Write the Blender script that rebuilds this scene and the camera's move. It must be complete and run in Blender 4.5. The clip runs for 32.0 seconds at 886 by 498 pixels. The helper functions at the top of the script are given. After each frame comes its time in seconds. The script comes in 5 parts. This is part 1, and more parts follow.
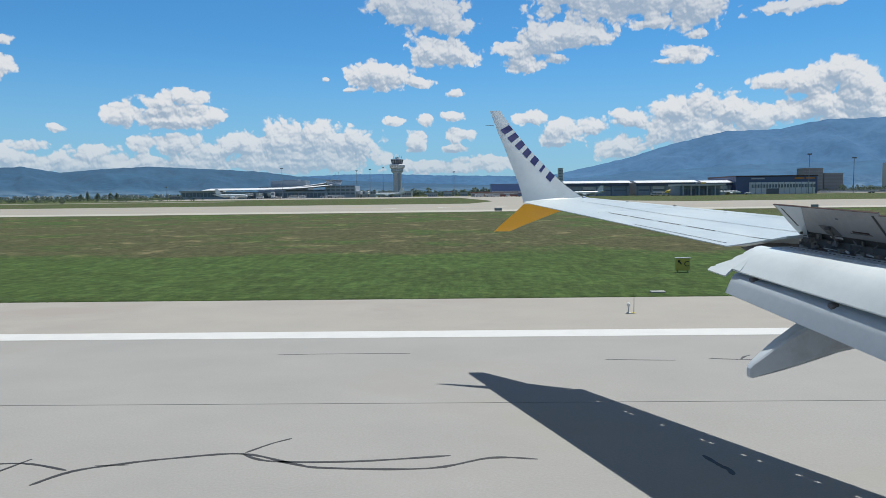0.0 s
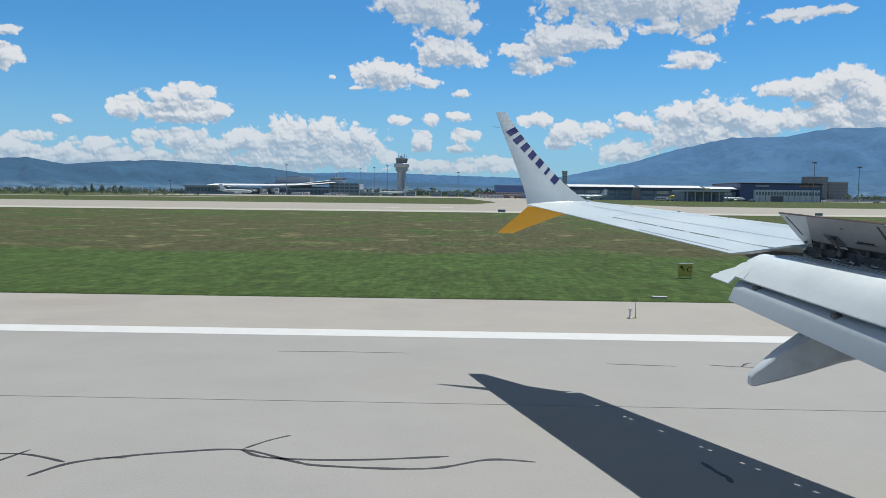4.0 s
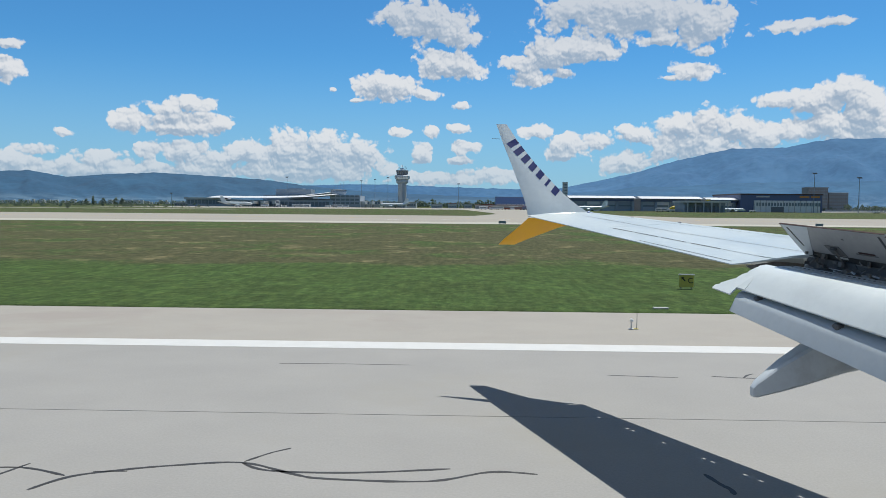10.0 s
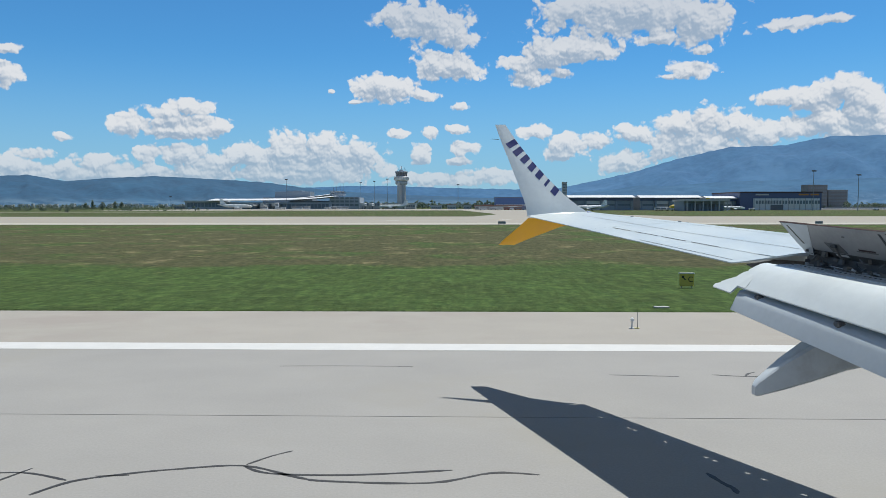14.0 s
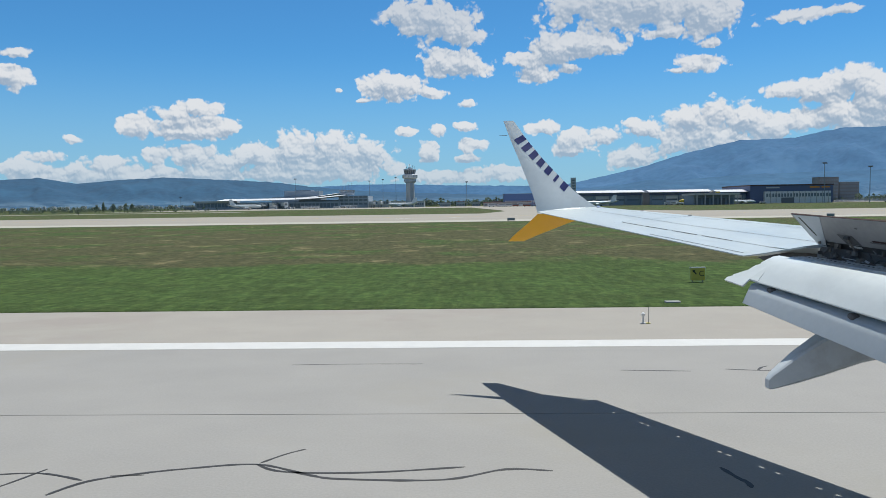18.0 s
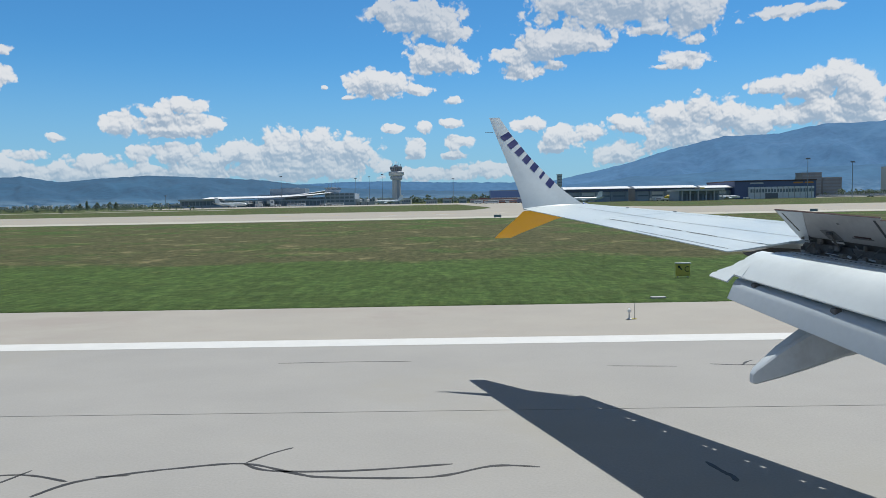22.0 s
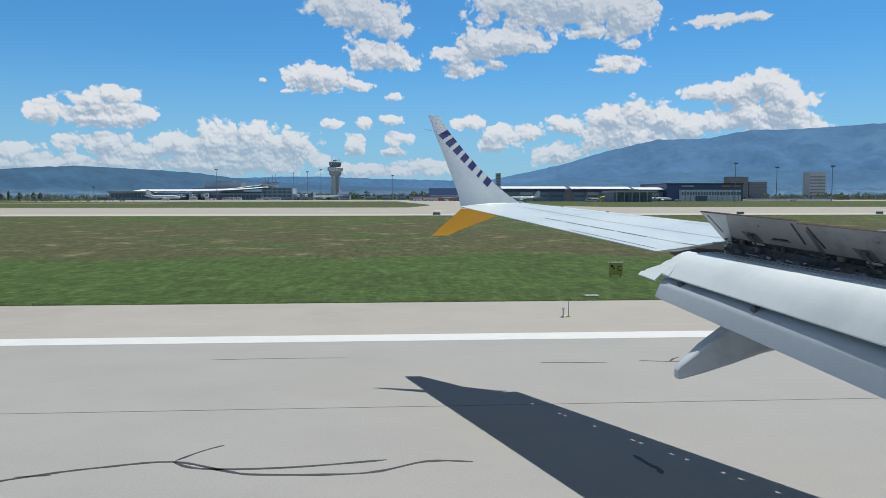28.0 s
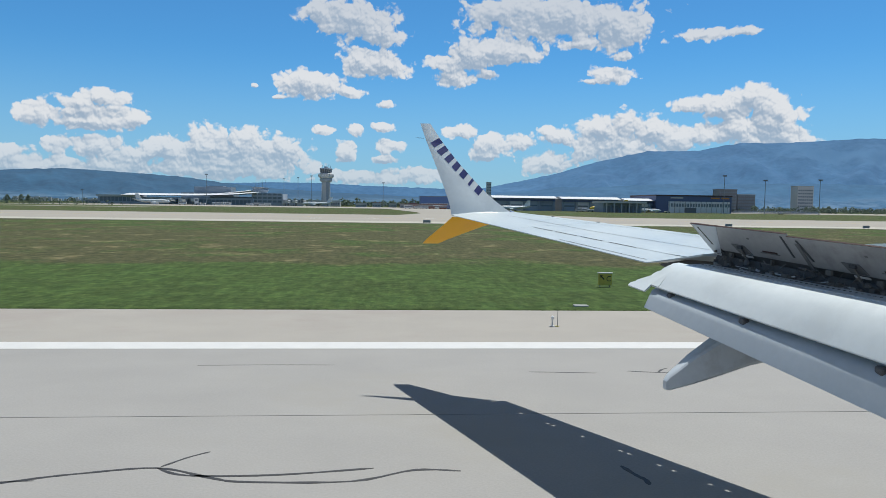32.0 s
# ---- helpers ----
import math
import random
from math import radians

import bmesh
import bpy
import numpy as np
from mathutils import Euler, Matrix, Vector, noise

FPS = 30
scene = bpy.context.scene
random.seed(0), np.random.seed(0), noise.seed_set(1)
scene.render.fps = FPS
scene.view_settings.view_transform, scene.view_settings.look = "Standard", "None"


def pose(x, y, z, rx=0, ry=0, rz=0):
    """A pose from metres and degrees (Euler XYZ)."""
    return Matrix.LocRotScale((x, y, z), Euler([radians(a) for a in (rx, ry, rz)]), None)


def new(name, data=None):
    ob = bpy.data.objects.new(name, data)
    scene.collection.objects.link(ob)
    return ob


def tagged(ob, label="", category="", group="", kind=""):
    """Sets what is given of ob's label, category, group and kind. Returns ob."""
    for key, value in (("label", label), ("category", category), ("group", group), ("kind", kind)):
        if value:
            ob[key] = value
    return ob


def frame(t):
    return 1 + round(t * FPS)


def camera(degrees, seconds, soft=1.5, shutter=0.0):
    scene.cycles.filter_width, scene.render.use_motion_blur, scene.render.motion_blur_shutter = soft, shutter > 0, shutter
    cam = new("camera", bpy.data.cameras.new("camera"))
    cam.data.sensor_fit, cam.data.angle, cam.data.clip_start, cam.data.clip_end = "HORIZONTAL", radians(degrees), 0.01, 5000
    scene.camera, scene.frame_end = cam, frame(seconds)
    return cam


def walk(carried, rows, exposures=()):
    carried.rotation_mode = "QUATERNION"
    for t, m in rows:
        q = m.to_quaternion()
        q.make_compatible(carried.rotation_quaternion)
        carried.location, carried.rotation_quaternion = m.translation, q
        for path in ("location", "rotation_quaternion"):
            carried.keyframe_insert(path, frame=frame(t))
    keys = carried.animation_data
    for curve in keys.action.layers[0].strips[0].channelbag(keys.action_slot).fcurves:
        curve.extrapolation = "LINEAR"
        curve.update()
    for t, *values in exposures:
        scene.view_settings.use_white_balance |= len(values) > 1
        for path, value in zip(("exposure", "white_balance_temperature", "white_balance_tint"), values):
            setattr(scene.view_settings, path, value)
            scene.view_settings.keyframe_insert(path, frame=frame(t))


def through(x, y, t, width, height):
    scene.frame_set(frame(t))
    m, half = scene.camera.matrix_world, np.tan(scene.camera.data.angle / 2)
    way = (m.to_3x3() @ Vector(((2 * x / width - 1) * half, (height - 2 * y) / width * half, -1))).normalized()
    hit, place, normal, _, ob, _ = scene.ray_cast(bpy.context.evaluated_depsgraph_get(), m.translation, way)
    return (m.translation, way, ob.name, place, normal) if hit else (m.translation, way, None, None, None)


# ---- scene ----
cam = camera(61.9, 32.0, soft=0.85)

# seconds, x, y, z, tilt, lean, turn: the eye stays at the cabin window beside the parked airliner
PATH = (
    (0, 0.021, -0.026, 3.791, 85.70, 0.70, 1.19),
    (0.5, 0.019, -0.031, 3.784, 85.58, 0.54, 1.01),
    (1, 0.014, -0.025, 3.788, 85.69, 0.58, 0.89),
    (1.5, 0.016, -0.025, 3.790, 85.46, 0.53, 0.88),
    (2, 0.016, -0.023, 3.791, 85.56, 0.47, 0.99),
    (2.5, 0.024, -0.032, 3.788, 85.68, 0.34, 1.12),
    (3, 0.020, -0.029, 3.795, 85.65, -0.14, 1.27),
    (3.5, 0.013, -0.014, 3.798, 85.63, -0.70, 1.45),
    (5.5, 0.016, -0.024, 3.794, 86.18, -0.29, 1.67),
    (6, 0.016, -0.016, 3.801, 86.20, -0.86, 1.87),
    (6.5, 0.017, -0.016, 3.795, 86.21, -1.33, 2.10),
    (7, 0.018, -0.025, 3.794, 86.41, -0.77, 2.25),
    (7.5, 0.003, -0.006, 3.798, 86.22, -0.77, 2.20),
    (8, 0.018, -0.017, 3.796, 86.23, -0.71, 2.28),
    (8.5, 0.008, -0.005, 3.799, 86.14, -0.88, 2.14),
    (9, 0.008, -0.014, 3.799, 86.36, -0.54, 1.93),
    (9.5, 0.011, -0.013, 3.801, 86.43, -0.49, 1.68),
    (10, 0.010, -0.020, 3.798, 86.60, -0.47, 1.53),
    (10.5, 0.013, -0.015, 3.791, 86.62, -0.93, 1.45),
    (11, 0.014, -0.017, 3.797, 86.83, -0.70, 1.29),
    (11.5, 0.020, -0.031, 3.798, 86.89, -0.35, 1.24),
    (12, 0.014, -0.025, 3.797, 86.85, -0.15, 1.18),
    (12.5, 0.020, -0.025, 3.796, 86.86, -0.02, 1.26),
    (13, 0.010, -0.017, 3.801, 86.81, 0.08, 1.28),
    (13.5, 0.013, -0.003, 3.806, 86.74, 0.06, 1.35),
    (14, 0.008, -0.013, 3.801, 86.67, 0.06, 1.49),
    (14.5, 0.011, -0.000, 3.807, 86.40, -0.02, 1.66),
    (16.5, 0.000, 0.003, 3.801, 86.43, 0.65, 2.21),
    (17, 0.009, -0.000, 3.803, 86.44, 0.67, 2.24),
    (17.5, 0.002, -0.001, 3.801, 86.41, 0.73, 2.22),
    (18, -0.000, -0.010, 3.794, 86.48, 0.84, 2.17),
    (18.5, 0.001, 0.003, 3.801, 86.23, 0.76, 2.08),
    (19, 0.001, 0.001, 3.799, 86.25, 1.08, 1.90),
    (19.5, 0.009, -0.009, 3.796, 86.34, 1.45, 1.77),
    (20, 0.005, -0.004, 3.801, 86.17, 1.12, 1.54),
    (20.5, 0.008, -0.011, 3.798, 86.22, 1.09, 1.42),
    (21, 0.005, -0.006, 3.800, 86.25, 1.23, 1.28),
    (21.5, 0.004, -0.000, 3.801, 86.17, 1.18, 1.22),
    (22, 0.006, -0.007, 3.799, 86.23, 1.10, 1.13),
    (22.5, 0.003, -0.012, 3.795, 86.35, 1.07, 0.99),
    (23, 0.005, -0.002, 3.796, 86.23, 0.87, 0.85),
    (23.5, 0.012, -0.019, 3.794, 86.27, 0.89, 0.53),
    (24, 0.017, -0.021, 3.794, 86.10, 0.72, -0.08),
    (24.5, 0.013, -0.023, 3.798, 85.96, 0.67, -0.77),
    (25, 0.026, -0.034, 3.786, 85.94, 0.48, -1.27),
    (25.5, 0.022, -0.032, 3.793, 86.11, 0.39, -1.65),
    (27.5, 0.023, -0.037, 3.790, 85.97, -0.17, -3.51),
    (28, 0.033, -0.049, 3.793, 85.97, 0.03, -3.56),
    (28.5, 0.030, -0.044, 3.788, 86.01, 0.12, -3.45),
    (29, 0.031, -0.043, 3.789, 86.18, 0.18, -3.18),
    (29.5, 0.016, -0.027, 3.794, 86.18, 0.20, -2.89),
    (30, 0.026, -0.030, 3.798, 86.09, 0.19, -2.62),
    (30.5, 0.024, -0.042, 3.791, 86.31, 0.47, -2.59),
    (31, 0.023, -0.032, 3.795, 86.19, 0.06, -2.85),
    (31.5, 0.025, -0.042, 3.795, 86.36, -0.06, -3.34),
    (32, 0.024, -0.037, 3.793, 86.60, -0.82, -4.30),
)

walk(cam, [(t, pose(x, y, z, rx, ry, rz)) for t, x, y, z, rx, ry, rz in PATH], exposures=[(0, 0.0, 6430, 10), (32, 0.0, 6430, 10)])

# ---- light ----
SUN_EL, SUN_AZ = 69.4, 34.7          # degrees; azimuth from +y towards +x
sun = new("sun", bpy.data.lights.new("sun", "SUN"))
sun.data.energy, sun.data.angle, sun.data.color = 4.8, radians(0.53), (0.975, 0.955, 0.885)
to_sun = Vector((math.sin(radians(SUN_AZ)) * math.cos(radians(SUN_EL)),
                 math.cos(radians(SUN_AZ)) * math.cos(radians(SUN_EL)), math.sin(radians(SUN_EL))))
sun.matrix_world = Matrix.Translation((0, 0, 300)) @ to_sun.to_track_quat("Z", "Y").to_matrix().to_4x4()

# cumulus: azimuth, elevation, half width, half height in degrees, cloud by cloud
CLOUDS = (
    ((-2.7, 13.7, 3.7, 1.7), (-5.2, 14.1, 1.8, 1.1), (-0.5, 12.5, 2.0, 0.9)),
    ((12.5, 13.9, 7.0, 1.8), (17.2, 13.0, 3.1, 1.7), (8.0, 14.3, 2.6, 1.1), (14.9, 12.1, 1.8, 0.5)),
    ((-1.2, 10.5, 3.0, 1.1), (-2.3, 10.9, 1.5, 1.1), (0.3, 10.3, 1.8, 0.8)),
    ((-5.8, 8.9, 2.7, 1.1), (-6.9, 8.9, 1.8, 0.8), (-3.0, 8.4, 1.2, 0.4), (-10.0, 8.6, 0.4, 0.2), (-8.1, 7.8, 0.6, 0.2)),
    ((5.9, 11.2, 2.4, 1.5), (4.4, 10.8, 1.8, 0.8), (8.4, 11.6, 3.1, 1.2), (10.3, 11.5, 1.8, 0.8), (5.2, 9.6, 2.1, 0.6), (7.5, 9.9, 1.3, 0.5)),
    ((16.8, 9.7, 1.8, 0.7), (17.6, 11.1, 1.1, 0.4), (15.3, 9.4, 0.8, 0.3)),
    ((-24.2, 6.0, 1.8, 1.0), (-21.4, 6.1, 2.6, 0.8), (-21.2, 5.4, 3.5, 0.6), (-20.0, 7.2, 2.0, 0.6), (-21.9, 6.7, 1.8, 0.6), (-18.4, 5.8, 1.1, 0.9)),
    ((-31.9, 10.3, 1.5, 0.4), (-32.4, 8.8, 1.7, 0.9), (-28.4, 4.8, 0.7, 0.3)),
    ((-0.1, 7.6, 0.7, 0.4), (-0.4, 5.9, 1.0, 0.4), (-4.9, 5.6, 1.0, 0.4), (-2.4, 5.5, 0.8, 0.6), (-3.1, 3.9, 1.0, 1.0), (0.2, 4.5, 1.1, 0.6), (-0.3, 3.4, 1.1, 0.4)),
    ((-23.2, 3.9, 1.2, 0.7), (-20.7, 3.7, 2.0, 0.9), (-18.4, 3.3, 2.4, 0.8), (-16.1, 3.8, 2.6, 1.2), (-13.2, 4.1, 3.1, 1.5), (-11.1, 4.2, 2.6, 1.6), (-8.1, 3.7, 2.6, 1.4), (-11.5, 2.8, 6.6, 0.7)),
    ((-30.3, 3.6, 1.3, 0.5), (-31.7, 2.7, 2.4, 0.8), (-26.3, 2.9, 2.4, 0.9), (-29.0, 2.5, 2.0, 0.7), (-20.1, 2.3, 2.8, 0.7), (2.3, 2.4, 2.9, 0.8), (-23.4, 2.4, 2.0, 0.7)),
    ((5.8, 5.6, 1.5, 0.6), (7.9, 4.7, 2.0, 0.9), (7.5, 3.8, 1.4, 0.5), (10.2, 4.9, 1.2, 0.7), (13.1, 5.2, 1.8, 0.8), (16.3, 5.8, 2.2, 1.3), (18.0, 6.2, 1.8, 1.1), (19.9, 5.6, 2.6, 1.2), (16.9, 4.5, 4.8, 1.1), (12.5, 3.3, 2.6, 1.0), (21.8, 5.1, 2.2, 1.1)),
    ((22.7, 7.5, 2.0, 0.6), (24.8, 7.1, 2.4, 1.1), (27.0, 7.8, 2.1, 1.2), (28.1, 6.5, 2.2, 1.8), (25.6, 5.6, 3.7, 1.1), (28.6, 5.0, 2.6, 1.3)),
    ((-26.0, 2.2, 7.5, 0.7), (-13.0, 2.3, 8.0, 0.7), (-2.0, 2.0, 5.0, 0.6)),
    ((23.5, 12.4, 2.1, 0.5), (25.9, 12.4, 1.5, 0.4)),
)


def node(tree, kind, **values):
    """A shader node with settings (words) and inputs (i0, i1 ...: a value or a socket)."""
    n = tree.nodes.new(kind)
    links = []
    for key, value in values.items():
        if key[0] == "i" and key[1:].isdigit():
            links.append((int(key[1:]), value))
        else:
            setattr(n, key, value)
    for i, value in links:
        if isinstance(value, bpy.types.NodeSocket):
            tree.links.new(value, n.inputs[i])
        else:
            n.inputs[i].default_value = value
    return n


def cloud_group():
    """Density of the cumulus at a place (azimuth, elevation, 0) in degrees."""
    g = bpy.data.node_groups.new("cumulus", "ShaderNodeTree")
    g.interface.new_socket("place", in_out="INPUT", socket_type="NodeSocketVector")
    g.interface.new_socket("density", in_out="OUTPUT", socket_type="NodeSocketFloat")
    g.interface.new_socket("billow", in_out="OUTPUT", socket_type="NodeSocketFloat")
    gin, gout = g.nodes.new("NodeGroupInput"), g.nodes.new("NodeGroupOutput")
    p = gin.outputs[0]
    # ragged outlines: bend the place before the lobes are laid out
    big = node(g, "ShaderNodeTexNoise", noise_dimensions="2D", i0=p, i2=0.55, i3=2.0, i4=0.5)
    bend = node(g, "ShaderNodeVectorMath", operation="MULTIPLY_ADD", i0=big.outputs[1], i1=(1.0, 0.5, 0.0), i2=(-0.5, -0.25, 0.0))
    p2 = node(g, "ShaderNodeVectorMath", operation="ADD", i0=p, i1=bend.outputs[0]).outputs[0]
    curl = node(g, "ShaderNodeTexNoise", noise_dimensions="2D", i0=p, i2=2.2, i3=2.0, i4=0.5)
    bend = node(g, "ShaderNodeVectorMath", operation="MULTIPLY_ADD", i0=curl.outputs[1], i1=(0.34, 0.26, 0.0), i2=(-0.17, -0.13, 0.0))
    p3 = node(g, "ShaderNodeVectorMath", operation="ADD", i0=p2, i1=bend.outputs[0]).outputs[0]
    near = None
    for cloud in CLOUDS:
        for az, el, a, b in cloud:
            q = node(g, "ShaderNodeVectorMath", operation="MULTIPLY_ADD", i0=p2, i1=(1 / a, 1 / b, 0.0), i2=(-az / a, -el / b, 0.0))
            d = node(g, "ShaderNodeVectorMath", operation="LENGTH", i0=q.outputs[0]).outputs[1]
            near = d if near is None else node(g, "ShaderNodeMath", operation="SMOOTH_MIN", i0=near, i1=d, i2=0.35).outputs[0]
    # cauliflower billows at three sizes
    puff = 0.0
    for size, weight in ((0.60, 0.55), (1.35, 0.40), (3.0, 0.22)):
        cell = node(g, "ShaderNodeTexVoronoi", voronoi_dimensions="2D", feature="SMOOTH_F1", i0=p3, i2=size, i6=0.16)
        puff = node(g, "ShaderNodeMath", operation="MULTIPLY_ADD", i0=cell.outputs[0], i1=-weight, i2=puff).outputs[0]
    frayed = node(g, "ShaderNodeTexNoise", noise_dimensions="2D", i0=p, i2=0.8, i3=7.0, i4=0.55)
    puff = node(g, "ShaderNodeMath", operation="MULTIPLY_ADD", i0=frayed.outputs[0], i1=0.75, i2=puff).outputs[0]
    fine = node(g, "ShaderNodeMath", operation="ADD", i0=puff, i1=1.07)
    dens = node(g, "ShaderNodeMath", operation="SUBTRACT", i0=fine.outputs[0], i1=near)
    g.links.new(dens.outputs[0], gout.inputs[0])
    g.links.new(puff, gout.inputs[1])
    return g


world = bpy.data.worlds.new("sky")
scene.world = world
world.use_nodes = True
wt = world.node_tree
wt.nodes.clear()
sky = node(wt, "ShaderNodeTexSky", sky_type="NISHITA", sun_disc=False, sun_elevation=radians(SUN_EL), sun_rotation=radians(SUN_AZ),
           altitude=550.0, air_density=1.0, dust_density=0.05, ozone_density=3.0)
sky_lit = node(wt, "ShaderNodeVectorMath", operation="MULTIPLY", i0=sky.outputs[0], i1=(0.069 * 0.55, 0.069 * 1.22, 0.069 * 1.60))
ways = node(wt, "ShaderNodeTexCoord")
xyz = node(wt, "ShaderNodeSeparateXYZ", i0=ways.outputs["Generated"])
az = node(wt, "ShaderNodeMath", operation="ARCTAN2", i0=xyz.outputs[0], i1=xyz.outputs[1])
az = node(wt, "ShaderNodeMath", operation="MULTIPLY", i0=az.outputs[0], i1=180 / math.pi)
az = node(wt, "ShaderNodeMath", operation="WRAP", i0=az.outputs[0], i1=38.0, i2=-34.0)
el = node(wt, "ShaderNodeMath", operation="ARCSINE", i0=xyz.outputs[2])
el = node(wt, "ShaderNodeMath", operation="MULTIPLY", i0=el.outputs[0], i1=180 / math.pi)
place = node(wt, "ShaderNodeCombineXYZ", i0=az.outputs[0], i1=el.outputs[0], i2=0.0)
cumulus = cloud_group()
here = node(wt, "ShaderNodeGroup", node_tree=cumulus, i0=place.outputs[0])
above = node(wt, "ShaderNodeVectorMath", operation="ADD", i0=place.outputs[0], i1=(0.06, 0.15, 0.0))
there = node(wt, "ShaderNodeGroup", node_tree=cumulus, i0=above.outputs[0])
mask = node(wt, "ShaderNodeMapRange", interpolation_type="SMOOTHSTEP", i0=here.outputs[0], i1=-0.04, i2=0.22)
slope = node(wt, "ShaderNodeMath", operation="SUBTRACT", i0=here.outputs[0], i1=there.outputs[0])
higher = node(wt, "ShaderNodeVectorMath", operation="ADD", i0=place.outputs[0], i1=(0.25, 0.95, 0.0))
crown = node(wt, "ShaderNodeGroup", node_tree=cumulus, i0=higher.outputs[0])
under = node(wt, "ShaderNodeMapRange", interpolation_type="SMOOTHSTEP", i0=crown.outputs[0], i1=-0.35, i2=0.95, i3=0.32, i4=-0.30)
slope = node(wt, "ShaderNodeMath", operation="MULTIPLY_ADD", i0=slope.outputs[0], i1=1.4, i2=under.outputs[0])
slope = node(wt, "ShaderNodeMath", operation="MULTIPLY_ADD", i0=here.outputs[1], i1=0.85, i2=slope.outputs[0])
lit = node(wt, "ShaderNodeMapRange", interpolation_type="SMOOTHSTEP", i0=slope.outputs[0], i1=-0.72, i2=0.46)
base = node(wt, "ShaderNodeMapRange", i0=el.outputs[0], i1=9.5, i2=14.5, i3=1.0, i4=0.62)
bright = node(wt, "ShaderNodeMath", operation="MULTIPLY", i0=lit.outputs[0], i1=base.outputs[0])
murk = node(wt, "ShaderNodeMapRange", i0=el.outputs[0], i1=1.5, i2=5.0, i3=0.66, i4=1.0)
bright = node(wt, "ShaderNodeMath", operation="MULTIPLY", i0=bright.outputs[0], i1=murk.outputs[0])
white = node(wt, "ShaderNodeMix", data_type="RGBA", i0=bright.outputs[0], i6=(0.34, 0.43, 0.54, 1), i7=(0.755, 0.77, 0.785, 1))
veil = node(wt, "ShaderNodeMapRange", i0=el.outputs[0], i1=1.5, i2=6.0, i3=0.76, i4=0.96)
full = node(wt, "ShaderNodeMath", operation="MULTIPLY", i0=mask.outputs[0], i1=veil.outputs[0])
low = node(wt, "ShaderNodeMapRange", interpolation_type="SMOOTHSTEP", i0=el.outputs[0], i1=-1.0, i2=12.0, i3=0.74, i4=0.0)
hazy = node(wt, "ShaderNodeMix", data_type="RGBA", i0=low.outputs[0], i6=sky_lit.outputs[0], i7=(0.295, 0.475, 0.66, 1))
both = node(wt, "ShaderNodeMix", data_type="RGBA", i0=full.outputs[0], i6=hazy.outputs[2], i7=white.outputs[2])
# broken cloud added overhead, out of view, to grey and dim the fill light in shadows
over = node(wt, "ShaderNodeMath", operation="ADD", i0=xyz.outputs[2], i1=0.15)
flat = node(wt, "ShaderNodeCombineXYZ", i0=node(wt, "ShaderNodeMath", operation="DIVIDE", i0=xyz.outputs[0], i1=over.outputs[0]).outputs[0],
            i1=node(wt, "ShaderNodeMath", operation="DIVIDE", i0=xyz.outputs[1], i1=over.outputs[0]).outputs[0], i2=0.0)
broken = node(wt, "ShaderNodeTexNoise", noise_dimensions="2D", i0=flat.outputs[0], i2=1.4, i3=6.0, i4=0.55)
broken = node(wt, "ShaderNodeMapRange", interpolation_type="SMOOTHSTEP", i0=broken.outputs[0], i1=0.42, i2=0.54)
start = node(wt, "ShaderNodeMapRange", interpolation_type="SMOOTHSTEP", i0=el.outputs[0], i1=17.0, i2=24.0)
cover = node(wt, "ShaderNodeMath", operation="MULTIPLY", i0=broken.outputs[0], i1=start.outputs[0])
both = node(wt, "ShaderNodeMix", data_type="RGBA", i0=cover.outputs[0], i6=both.outputs[2], i7=(0.165, 0.178, 0.195, 1))
back = node(wt, "ShaderNodeBackground", i0=both.outputs[2], i1=1.0)
wt.links.new(back.outputs[0], node(wt, "ShaderNodeOutputWorld").inputs[0])

